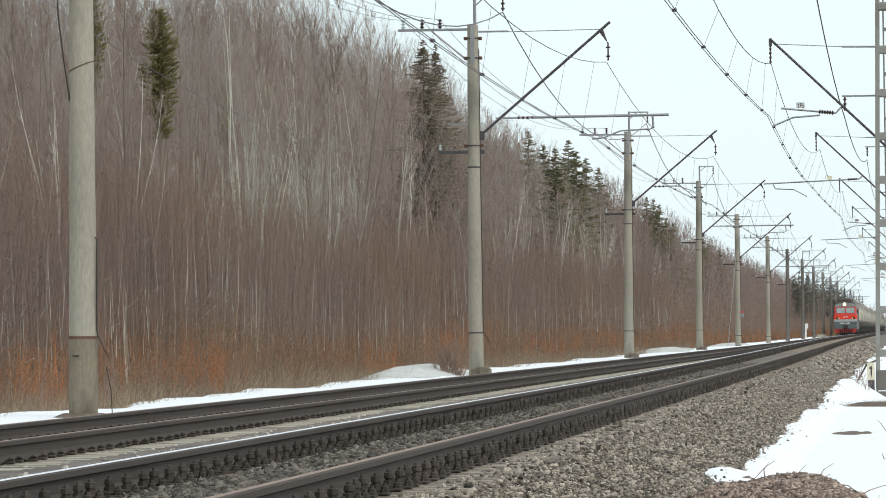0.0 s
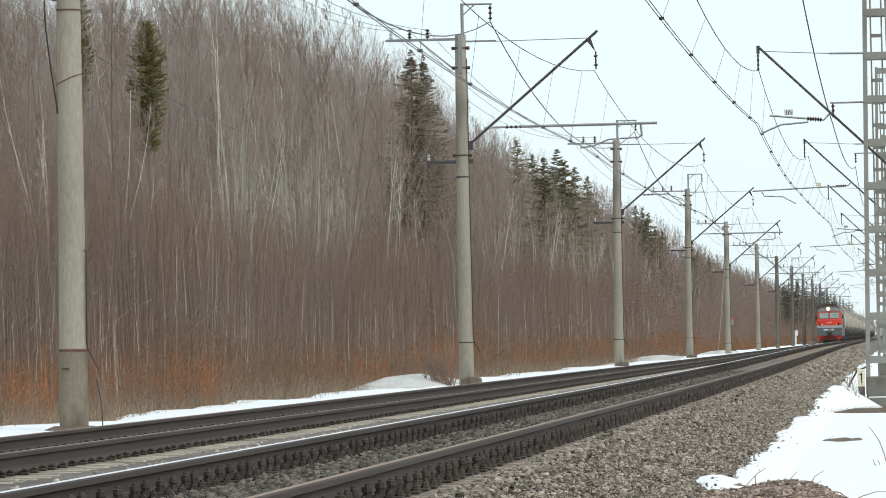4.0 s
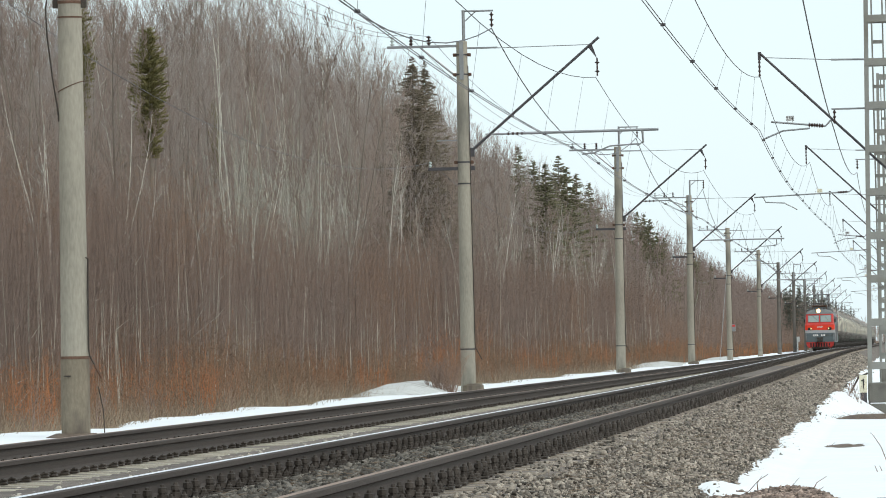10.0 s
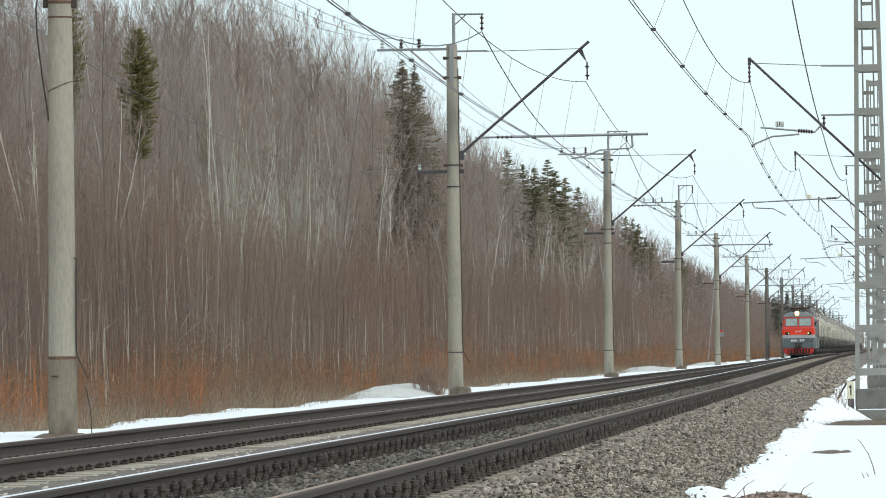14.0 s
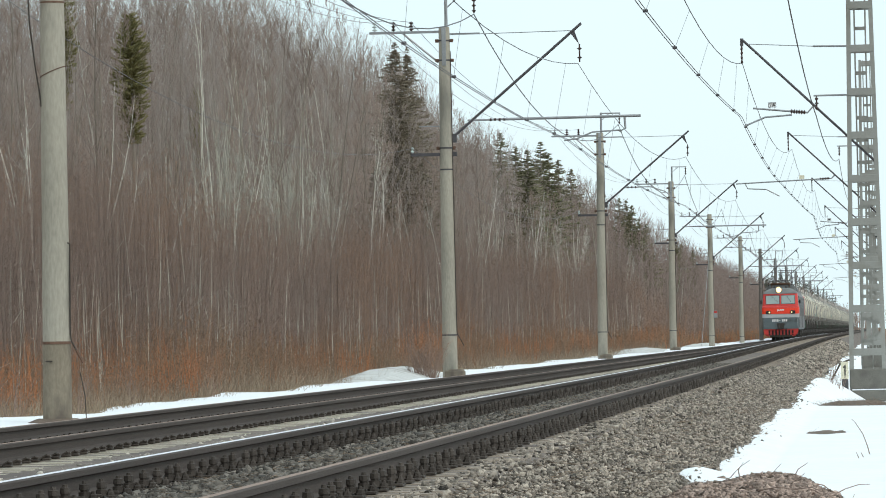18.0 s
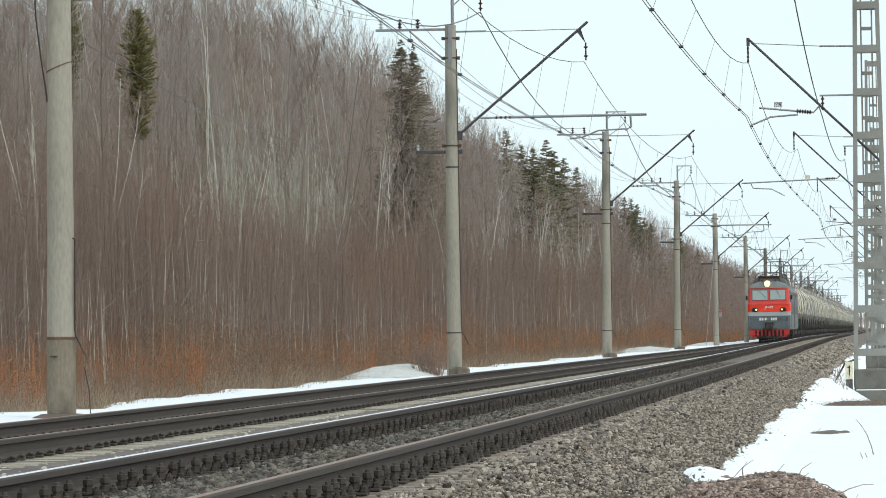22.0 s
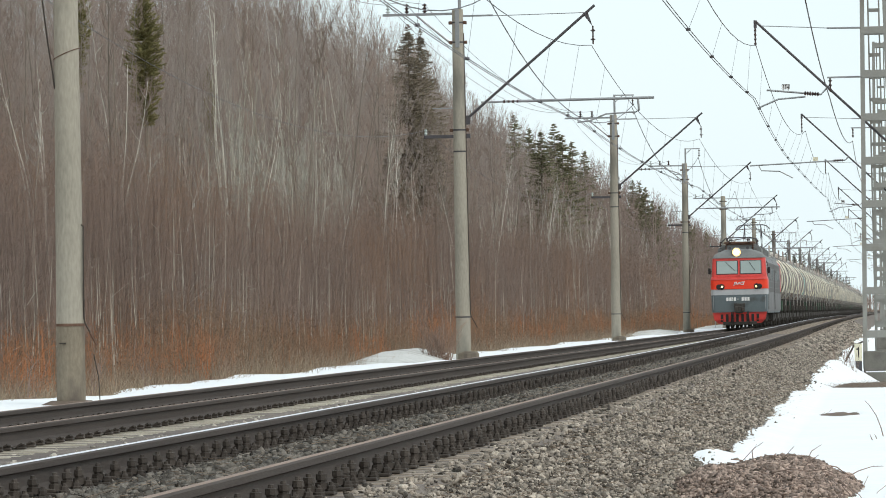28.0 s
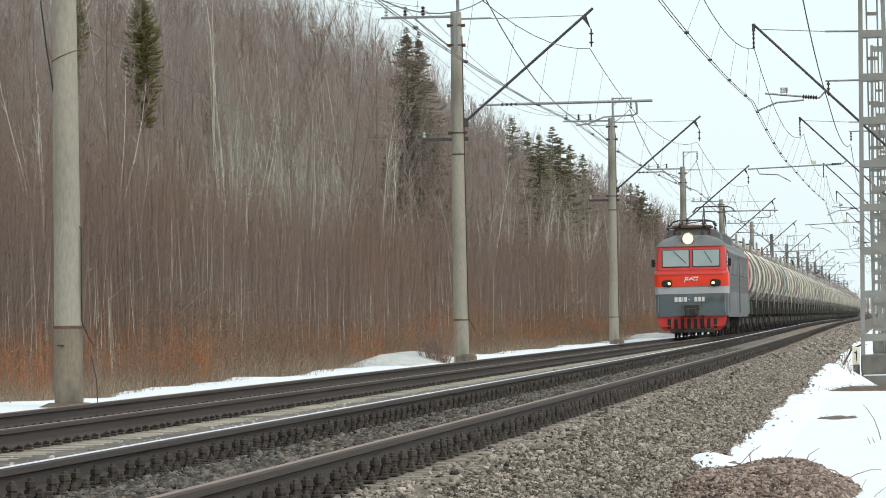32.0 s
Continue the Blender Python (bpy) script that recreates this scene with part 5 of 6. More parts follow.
def bare_tree(seed, h, r, spread, first, n_limbs, stems, twigs, steep=(0.9, 1.9), fork=3):
    """Meshes of stem and limbs, and of the twig crown, of a leafless tree."""
    rs = np.random.default_rng(seed)
    trunk, P, Q, R = Acc(), [], [], []
    for s in range(stems):
        lean = 0.025 + 0.05 * (stems > 1)
        d = Vector((rs.normal(0, lean), rs.normal(0, lean), 1))
        p, pts, rad = Vector((rs.normal(0, 0.12 * (stems - 1)), rs.normal(0, 0.12 * (stems - 1)), -0.3)), [], []
        hh = h * (1.0 if s == 0 else rs.uniform(0.7, 0.95))
        for k in range(9):
            pts.append(tuple(p))
            rad.append(max(r * (1 - 0.95 * k / 8), 0.006))
            d = (d + Vector((rs.normal(0, 0.045), rs.normal(0, 0.045), 0.06))).normalized()
            p = p + d * ((hh + 0.3) / 8)
        trunk.tube(pts, rad, 5, False)
        A, B = [], []
        for _ in range(n_limbs // stems):
            u = first + (0.97 - first) * rs.uniform() ** 0.85
            i = min(int(u * 8), 7)
            q = Vector(pts[i]).lerp(Vector(pts[i + 1]), u * 8 - i)
            a = rs.uniform(0, 6.283)
            length = h * spread * (1.12 - u) * rs.uniform(0.55, 1.3)
            d1 = Vector((math.cos(a), math.sin(a), rs.uniform(*steep))).normalized()
            d2 = (d1 + Vector((rs.normal(0, 0.12), rs.normal(0, 0.12), 0.4))).normalized()
            d3 = (d2 + Vector((rs.normal(0, 0.15), rs.normal(0, 0.15), 0.5))).normalized()
            m1 = q + d1 * length * 0.35
            m2 = m1 + d2 * length * 0.35
            tip = m2 + d3 * length * 0.4
            rb = max(r * 0.3 * (1.12 - u), 0.008)
            trunk.tube([tuple(q), tuple(m1), tuple(m2), tuple(tip)], [rb, rb * 0.7, rb * 0.45, 0.003], 3, False)
            A += [tuple(m1), tuple(m2)]
            B += [tuple(m2), tuple(tip)]
        A, B = np.array(A), np.array(B)
        f0, t0 = sprout(rs, A, B, fork, 0.0, 1.25, (0.5, 1.5), 0.6)
        f1, t1 = sprout(rs, np.concatenate([A, f0]), np.concatenate([B, t0]), twigs[0], 0.1, 0.55, (0.3, 1.2), 0.6)
        f2, t2 = sprout(rs, f1, t1, twigs[1], 0.1, 0.75, (0.1, 1.1), 0.6)
        P += [f0, f1, f2]
        Q += [t0, t1, t2]
        R += [np.full(len(f0), 0.0085), np.full(len(f1), 0.0062), np.full(len(f2), 0.0046)]
    return trunk, spikes(np.concatenate(P), np.concatenate(Q), np.concatenate(R))


def tree_kind(name, label, group, seed, bark, twig, **kw):
    trunk, (v, f) = bare_tree(seed, **kw)
    th = thing(name, label, "tree", group)
    part("trunk", trunk, bark, th)
    part("crown", fast_mesh("crown", v, f, twig), twig, th)
    return th


KINDS = []
for k in range(4):
    KINDS.append(tree_kind("birch_tree", "slender leafless birch with pale trunk in the roadside wood", "birches of the wood", 20 + k, "bark_birch", "twig_grey",
                           h=12.0, r=0.05, spread=0.2, first=0.35, n_limbs=18, stems=1 + k % 2, twigs=(3, 4)))
for k in range(5):
    KINDS.append(tree_kind("aspen_tree", "tall leafless grey-brown aspen in the roadside wood", "aspens of the wood", 40 + k, "bark_grey", "twig_grey",
                           h=12.0, r=0.055, spread=0.24, first=0.25, n_limbs=24, stems=1 + k % 2, twigs=(3, 4)))
for k in range(2):
    KINDS.append(tree_kind("grey_alder_tree", "pale grey leafless alder in a dense grove", "pale alders of the wood", 60 + k, "bark_alder", "twig_pale",
                           h=12.0, r=0.034, spread=0.13, first=0.4, n_limbs=18, stems=2 + k, twigs=(2, 3), steep=(1.6, 3.0), fork=2))
for k in range(2):
    KINDS.append(tree_kind("silver_birch_tree", "white-stemmed leafless birch at the edge of the wood", "white birches at the edge", 80 + k, "bark_white", "twig_pale",
                           h=12.0, r=0.05, spread=0.24, first=0.4, n_limbs=12, stems=2 - k, twigs=(2, 2), steep=(1.0, 1.8), fork=2))
USED = set()


def skyline(s):
    """Height of the wood's top over its distance from the line, by the slope of its sight line."""
    return 0.53 + 0.06 * smooth_step(0.088, 0.098, s) - 0.05 * smooth_step(0.05, 0.035, s) - 0.12 * smooth_step(0.13, 0.18, s)


# spruces: kind, x, y, crown top as a slope from the eye, width
SPRUCE_SPOTS = [(0, -27.0, 173.1, 0.445, 0.92), (1, -30.0, 299.0, 0.615, 1.0), (0, -29.0, 169.6, 0.46, 0.75), (0, -33.0, 231.5, 0.38, 0.62), (1, -30.6, 313.0, 0.62, 0.75)]
for slope, e, k in ((0.0785, 0.512, 2), (0.0755, 0.495, 2), (0.073, 0.5, 5), (0.0702, 0.545, 5), (0.0685, 0.525, 2), (0.0665, 0.52, 2), (0.064, 0.51, 2),
                    (0.0541, 0.492, 2), (0.0526, 0.495, 5), (0.0514, 0.488, 2), (0.05, 0.47, 5), (0.0485, 0.462, 2), (0.0426, 0.448, 5), (0.0414, 0.438, 2), (0.0389, 0.428, 2),
                    (0.0235, 0.48, 3), (0.021, 0.56, 4), (0.0195, 0.55, 3), (0.0176, 0.58, 4), (0.0165, 0.56, 3), (0.0155, 0.6, 4), (0.0143, 0.57, 3), (0.0132, 0.62, 4), (0.0122, 0.56, 3), (0.0112, 0.55, 4), (0.0101, 0.55, 3)):
    X = 31.0 + 3 * math.sin(slope * 8500) if k in (0, 1, 2, 5) else 21.0
    SPRUCE_SPOTS.append((k, -X, X / slope, e + 0.025 * (slope > 0.05), 1.2))


for i in range(24):
    slope = 0.0238 - 0.00062 * i
    X = 24.0 + 4 * math.sin(i * 2.3)
    SPRUCE_SPOTS.append((3 + i % 2, -X, X / slope, 0.46 + (0.0238 - slope) * 16 + 0.05 * math.sin(i * 4.1), 1.0))


def before_spruce(x, y):
    """Crown height, as a slope from the eye, that a tree before a spruce keeps below; 0 elsewhere."""
    best = 0.0
    for i, (k, sx, sy, e, w) in enumerate(SPRUCE_SPOTS[:20]):
        if x > sx and abs(x / y - sx / sy) * 8500 < (45, 60, 30, 26, 40)[i] if i < 5 else abs(x / y - sx / sy) * 8500 < 14:
            share = (0.6, 0.82, 0.6, 0.8, 0.8)[i] if i < 5 else 0.86
            best = share * e if best == 0 else min(best, share * e)
    return best


def plant(k, x, y, h):
    m = pose(x, y, float(ground_z(x, y)) - 0.05, 0, 0, rng.uniform(0, 360)) @ Matrix.Diagonal((h / 12.0 * 0.5 + 0.5, h / 12.0 * 0.5 + 0.5, h / 12.0, 1))
    if k not in USED:
        USED.add(k)
        KINDS[k].matrix_basis = m
        return
    copy_thing(KINDS[k], m).matrix_basis = m


for i in range(275):
    u = (i + rng.uniform()) / 275
    x = -(22.0 + 26 * rng.uniform() ** 1.2)
    y = -x * (4.7 + 15 * u ** 1.35) + rng.normal(0, 4)
    top = float(skyline(-x / y)) * -x * (0.8 + 0.25 * rng.uniform() ** 0.7) + 0.745
    low = before_spruce(x, y)
    if low:
        top = low * (0.8 + 0.25 * rng.uniform()) * -x
    h = max(top - float(ground_z(x, y)), 4.0)
    pale = 0.3 if 0.112 < -x / y < 0.15 else 0.14
    plant(int(rng.integers(0, 4)) if rng.uniform() < pale else int(rng.integers(4, 9)), x, y, h)
# lower trees standing before the spruces
for i, (k, sx, sy, e, w) in enumerate(SPRUCE_SPOTS[:20]):
    for j in range(7 if i < 5 else 3):
        q = sx / sy + rng.uniform(-1, 1) * (0.0075 if i < 5 else 0.003)
        x = -rng.uniform(20.0, min(-sx - 1.0, 26.0))
        y = x / q
        top = (rng.uniform(0.2, 0.27) + (0.1 if y > 330 else 0)) * -x
        plant(int(rng.integers(4, 9)) if j % 3 else int(rng.integers(0, 4)), x, y, max(top - float(ground_z(x, y)), 2.5))
# pale grove beside the low spruce
for i in range(56):
    q = 0.1275 + 0.0135 * (2 * rng.uniform() - 1)
    x = -rng.uniform(22.0, 26.5)
    y = -x / q
    plant(9 + i % 2, x, y, (0.36 + 0.12 * rng.uniform()) * -x - float(ground_z(x, y)))
# single white birches at the wood's edge
for q, e, k in ((0.1612, 0.29, 1), (0.1795, 0.33, 0), (0.147, 0.275, 1), (0.1765, 0.305, 1), (0.1047, 0.37, 1), (0.1062, 0.41, 1), (0.1005, 0.36, 0), (0.0985, 0.37, 1), (0.1118, 0.36, 1), (0.1085, 0.42, 1), (0.0885, 0.37, 1), (0.0868, 0.33, 1),
                (0.124, 0.31, 1), (0.1335, 0.3, 1), (0.119, 0.3, 1), (0.0945, 0.36, 1), (0.154, 0.26, 1), (0.1395, 0.29, 1)):
    x = -20.5 - 1.0 * math.sin(q * 9000)
    plant(11 + k, x, -x / q, e * -x - float(ground_z(x, -x / q)))
for i in range(44):
    q = 0.0495 + 0.036 * rng.uniform()
    x = -rng.uniform(20.0, 25.0)
    plant(12 if i % 3 == 0 else int(rng.integers(0, 4)), x, -x / q, rng.uniform(0.32, 0.46) * -x - float(ground_z(x, -x / q)))
# slender young birches at the front of the thicket
for i in range(45):
    x = -rng.uniform(18.5, 24)
    y = -x * (4.9 + 13 * rng.uniform() ** 1.3)
    if not before_spruce(x, y):
        plant(int(rng.integers(0, 4)), x, y, rng.uniform(5, 8.0))


def thicket(name, label, category, material, n, x0, x1, ratio0, ratio1, h0, h1, r, twigs, lean=0.12, power=1.4, fill=0.65, reach=0.3, bow=0.0):
    """Dense upright shoots, each bowed at its middle, with side twigs, in one mesh."""
    x = -rng.uniform(x0, x1, n)
    y = -x * (ratio0 + (ratio1 - ratio0) * rng.uniform(0, 1, n) ** power)
    z = ground_z(x, y)
    clump = fill + 0.22 * wobble(x, y, 6.0, 1.3) + 0.16 * wobble(x, y, 1.9, 0.2)
    h = (h0 + (h1 - h0) * rng.uniform(0, 1, n)) * np.clip(clump, 0.35, 1.15)
    base = np.stack([x, y, z - 0.1], 1)
    tip = base + np.stack([rng.normal(0, lean, n) * h, rng.normal(0, lean, n) * h, h], 1)
    rr = r * (1 + y / 260)
    if bow:
        mid = (base + tip) / 2 + np.stack([rng.normal(0, bow, n) * h, rng.normal(0, bow, n) * h, np.zeros(n)], 1)
        V, F = spikes(np.concatenate([base, mid - (mid - base) * 0.03]), np.concatenate([mid + (mid - base) * 0.2, tip]), np.concatenate([rr, rr * 0.75]))
    else:
        V, F = spikes(base, tip, rr)
    Vs, Fs, off = [V], [F], len(V)
    if twigs:
        u = rng.uniform(0.15, 0.97, (n, twigs)) ** 0.8
        p = base[:, None] + (tip - base)[:, None] * u[..., None]
        L = (h[:, None] * reach * (1.12 - u) * rng.uniform(0.5, 1.2, (n, twigs)))[..., None]
        a = rng.uniform(0, 6.283, (n, twigs))
        q = p + L * np.stack([np.cos(a) * 0.8, np.sin(a) * 0.8, rng.uniform(0.0, 1.0, (n, twigs))], 2)
        V2, F2 = spikes(p.reshape(-1, 3), q.reshape(-1, 3), np.repeat(rr * 0.6, twigs))
        Vs.append(V2)
        Fs.append(F2 + off)
    ob = new(name, fast_mesh(name, np.concatenate(Vs), np.concatenate(Fs), material))
    return tagged(ob, label, category, kind="stuff")


thicket("sapling_thicket", "dense red-brown thicket of leafless alder saplings", "thicket", "twig_red", 25000, 16.5, 25.5, 4.6, 20, 4.3, 6.5, 0.0052, 15, 0.07, 1.4, 0.9, 0.2)
thicket("birch_saplings", "thin pale birch saplings standing in the thicket", "saplings", "stem_pale", 620, 15.2, 19.5, 4.6, 20, 2.2, 6.4, 0.0058, 2, 0.03, bow=0.02)
thicket("willow_scrub", "low orange-brown willow scrub along the line", "scrub", "willow", 15000, 14.6, 18.0, 4.8, 24, 0.8, 3.0, 0.0062, 8, 0.16, fill=0.6, reach=0.26)
thicket("dry_grass", "pale dry grass at the foot of the scrub", "grass", "dry_grass", 15000, 13.4, 16.5, 4.8, 22, 0.25, 0.95, 0.0042, 1, 0.45, fill=0.75)
thicket("grey_weeds", "grey-brown weed stalks before the scrub", "weeds", "dead_stalks", 9000, 14.0, 16.5, 4.8, 24, 0.4, 1.3, 0.0045, 4, 0.2, fill=0.75)
thicket("sapling_thicket", "leafless brown saplings further along the line", "thicket", "twig_red", 6000, 16.5, 28, 20, 62, 3.0, 5.5, 0.0065, 9, 0.12, 1.2, 0.85)
thicket("willow_scrub", "low orange-brown scrub further along the line", "scrub", "willow", 6000, 14.2, 18.0, 22, 80, 0.8, 2.2, 0.009, 5, 0.16, 1.2)


def far_woods(name, label, material, n, xr, yr, hfun, r, limbs, twigs, rise=1.5):
    """Many bare trees of stem, limbs and twigs, in one mesh."""
    x = rng.uniform(*xr, n)
    y = rng.uniform(*yr, n)
    z = np.where(x < 0, ground_z(x, y), -0.6)
    h = hfun(x, y) * (0.66 + 0.34 * rng.uniform(0, 1, n) ** 0.7)
    base = np.stack([x, y, z - 0.2], 1)
    tip = base + np.stack([rng.normal(0, 0.03, n) * h, rng.normal(0, 0.03, n) * h, h], 1)
    u = rng.uniform(0.25, 0.97, (n, limbs))
    p = base[:, None] + (tip - base)[:, None] * u[..., None]
    L = (h[:, None] * 0.22 * (1.15 - u) * rng.uniform(0.6, 1.2, (n, limbs)))[..., None]
    a = rng.uniform(0, 6.283, (n, limbs))
    q = p + L * np.stack([np.cos(a) * 0.75, np.sin(a) * 0.75, rng.uniform(0.7, 1.3, (n, limbs)) * rise], 2)
    p, q = p.reshape(-1, 3), q.reshape(-1, 3)
    f1, t1 = sprout(rng, p, q, twigs, 0.15, 0.6, (0.4, 1.3), 0.7)
    V, F = spikes(np.concatenate([base, p, f1]), np.concatenate([tip, q, t1]), np.concatenate([np.full(n, r), np.full(len(p), r * 0.5), np.full(len(f1), r * 0.34)]))
    ob = new(name, fast_mesh(name, V, F, material))
    return tagged(ob, label, "woods", kind="stuff")


def left_height(x, y):
    return np.maximum(skyline(-x / y) * -x + 0.745 - ground_z(x, y), 3.0)


far_woods("far_woods", "leafless brown woods behind the first trees", "twig_far", 2200, (-75, -44), (180, 900), lambda x, y: 0.9 * left_height(x, y), 0.035, 12, 3)
far_woods("far_woods", "fine bare crowns of the wood on the slope", "twig_mist", 1250, (-47, -27), (150, 480), lambda x, y: 1.06 * left_height(x, y), 0.02, 16, 5)
far_woods("far_woods", "leafless brown woods along the distant line", "twig_far", 1500, (-48, -20), (400, 1700), left_height, 0.05, 12, 3)
far_woods("far_woods", "distant woods beside and behind the line's end", "twig_grey", 900, (2.5, 60), (750, 1900), lambda x, y: np.full_like(x, 9.0), 0.09, 8, 3, 1.0)
far_woods("far_woods", "distant woods closing the view", "twig_grey", 700, (-80, 40), (1750, 2000), lambda x, y: np.full_like(x, 11.0), 0.12, 8, 3, 1.0)


def spruce(seed, h, w, fine, low, material="needles", slim=0.8, droop=(-0.5, 0.1), bulge=0.0):
    """Trunk and needle sprays of a spruce, in whorls of uneven length."""
    rs = np.random.default_rng(seed)
    th = thing("spruce_tree", "dark green spruce standing among bare trees", "tree", "spruces of the wood")
    part("trunk", Acc().tube([(0, 0, -0.5), (0, 0, h * 0.5), (0, 0, h)], [h * 0.012, h * 0.008, 0.01], 6), "bark_grey", th)
    n = {2: 520, 1: 230, 0: 200}[fine]
    u = rs.uniform(low, 1.0, n)
    shape = np.minimum((1 - u) / (1 - low) * 1.15, 1.0) ** slim * (1 - bulge * smooth_step(0.45, 1.0, (1 - u) / (1 - low)))
    reach = (w * shape * rs.uniform(0.45, 1.15, n) + 0.06)[:, None]
    a = rs.uniform(0, 6.283, n)
    d = np.stack([np.cos(a), np.sin(a), rs.uniform(*droop, n)], 1)
    foot = np.stack([np.zeros(n), np.zeros(n), u * h], 1)
    tip = foot + d * reach
    m = {2: 84, 1: 30, 0: 9}[fine]
    v = rs.uniform(0.1, 1.0, (n, m, 1))
    c = foot[:, None] + (tip - foot)[:, None] * v
    c[..., 2] += (0.12 * reach * v[..., 0] ** 2)
    side = rs.normal(0, 1, (n, m, 3)) * np.array([0.6, 0.6, 0.4]) + d[:, None] * 0.7 + np.array([0, 0, 0.15])
    e = c + side * ((0.06 if fine == 2 else 0.09) + (0.075 if fine == 2 else 0.13) * reach[:, None]) * (1.2 - 0.5 * v)
    V, F = spikes(c.reshape(-1, 3), e.reshape(-1, 3), np.repeat({2: 0.011, 1: 0.034, 0: 0.075}[fine] + 0.01 * reach[:, 0], m))
    part("crown", fast_mesh("spruce_crown", V, F, material), material, th)
    return th


SPRUCES = [spruce(3, 14.0, 1.25, 2, 0.57, slim=0.45, droop=(-0.25, 0.6), bulge=0.6), spruce(5, 14.0, 3.1, 2, 0.25, "dark_needles", 0.9, (-0.4, 0.3)), spruce(8, 14.0, 2.1, 1, 0.3, "row_needles", 0.8, (-0.3, 0.25)),
           spruce(11, 14.0, 2.4, 0, 0.2, "far_needles"), spruce(12, 14.0, 2.0, 0, 0.2, "far_needles"), spruce(14, 14.0, 2.6, 1, 0.3, "row_needles", 0.85, (-0.3, 0.25))]
first = [True] * 6
for k, x, y, e, wide in SPRUCE_SPOTS:
    g = float(ground_z(x, y)) - 0.1
    h = e * -x + 0.745 - g
    m = pose(x, y, g, 0, 0, rng.uniform(0, 360)) @ Matrix.Diagonal((h / 14 * wide, h / 14 * wide, h / 14, 1))
    if first[k]:
        SPRUCES[k].matrix_basis = m
        first[k] = False
    else:
        copy_thing(SPRUCES[k], m).matrix_basis = m


# ---------------------------------------------------------------- small things
def ballast_heap():
    X, Y = np.meshgrid(np.linspace(-1.1, 1.1, 30), np.linspace(-1.1, 1.1, 30))
    r = np.hypot(X, Y)
    Z = -0.82 + 0.31 * np.clip(1 - r ** 4, -0.5, 1) + 0.045 * wobble(X, Y, 0.28) + 0.03 * wobble(X, Y, 0.13, 2)
    v = np.stack([(-1.08 + 0.84 * X).ravel(), (38 + 3.4 * Y).ravel(), Z.ravel()], 1)
    i = np.arange(X.size).reshape(X.shape)
    q = np.stack([i[:-1, :-1].ravel(), i[:-1, 1:].ravel(), i[1:, 1:].ravel(), i[1:, :-1].ravel()], 1)
    tagged(new("gravel_heap", fast_mesh("gravel_heap", v, q, "heap_stone", True)), "low heap of brown gravel thawed out of the snow", "gravel heap", kind="structure")
    n = 15000
    a, rr = rng.uniform(0, 6.283, n), rng.uniform(0, 1, n) ** 0.5
    x, y = -1.08 + 0.84 * rr * np.cos(a), 38 + 3.4 * rr * np.sin(a)
    stones("heap_stones", "brown stones lying on the gravel heap", "heap_stone", n, (x, y, -0.785 + 0.31 * np.clip(1 - rr ** 4, 0, 1) + 0.045 * wobble(rr * np.cos(a), rr * np.sin(a), 0.28) + 0.03 * wobble(rr * np.cos(a), rr * np.sin(a), 0.13, 2) + 0.012 * rng.uniform(0, 1, n)), 0.0112)


ballast_heap()
n_edge = 420
ey = 34 + 86 * rng.uniform(0, 1, n_edge) ** 1.3
ex = -1.82 + 0.2 * np.abs(rng.normal(0, 0.6, n_edge)) + 0.16 * wobble(-0.5, ey, 4.2, 1.0)
stones("edge_stones", "brown stones lying on the thawing edge of the snow", "stones", n_edge, (ex, ey, snow_z(ex, ey) + 0.045), 0.012)


def litter_bits(n):
    """Dry straws and twig ends lying on the ballast shoulder and between the rails."""
    x = np.where(rng.uniform(0, 1, n) < 0.75, rng.uniform(-2.8, -1.45, n), rng.uniform(-4.6, -3.4, n))
    y = 20 + 70 * rng.uniform(0, 1, n) ** 1.5
    foot = np.stack([x, y, ground_z(x, y) + np.where(x < -3, 0.085, 0.04)], 1)
    a, ln = rng.uniform(0, 6.283, n), rng.uniform(0.05, 0.24, n)
    v, f = spikes(foot, foot + np.stack([np.cos(a) * ln, np.sin(a) * ln, rng.uniform(-0.02, 0.05, n)], 1), 0.0028)
    tagged(new("dry_litter", fast_mesh("dry_litter", v, f, "dead_stalks")), "dry straws and twig ends strewn over the ballast", "litter", kind="stuff")


litter_bits(3800)


def tussock(cx, cy, cz, rx, ry, n, label, up=0.16, tall=1.0):
    """Dirt hump with dry stalks at the edge of the snow."""
    X, Y = np.meshgrid(np.linspace(-1.05, 1.05, 16), np.linspace(-1.05, 1.05, 16))
    r = np.hypot(X, Y) * (1 + 0.3 * wobble(X, Y, 0.3, cy))
    Z = snow_z(cx + rx * X, cy + ry * Y) + cz + up * np.clip(1 - r ** 2, -0.9, 1) + 0.015 * wobble(X, Y, 0.2)
    i = np.arange(X.size).reshape(X.shape)
    q = np.stack([i[:-1, :-1].ravel(), i[:-1, 1:].ravel(), i[1:, 1:].ravel(), i[1:, :-1].ravel()], 1)
    th = thing("grass_tussock", label, "grass tussock")
    part("soil", fast_mesh("soil", np.stack([(cx + rx * X).ravel(), (cy + ry * Y).ravel(), Z.ravel()], 1), q, "soil", True), "soil", th)
    a, rr = rng.uniform(0, 6.283, n), rng.uniform(0, 1, n) ** 0.5
    foot = np.stack([cx + rx * rr * np.cos(a), cy + ry * rr * np.sin(a), snow_z(cx + rx * rr * np.cos(a), cy + ry * rr * np.sin(a)) + cz + up * (0.8 - 0.8 * rr ** 2)], 1)
    v, f = spikes(foot, foot + np.stack([rng.normal(0, 0.12, n), rng.normal(0, 0.12, n), tall * rng.uniform(0.05, 0.28, n)], 1), 0.004)
    part("stalk", fast_mesh("stalk", v, f, "dead_stalks"), "dead_stalks", th)


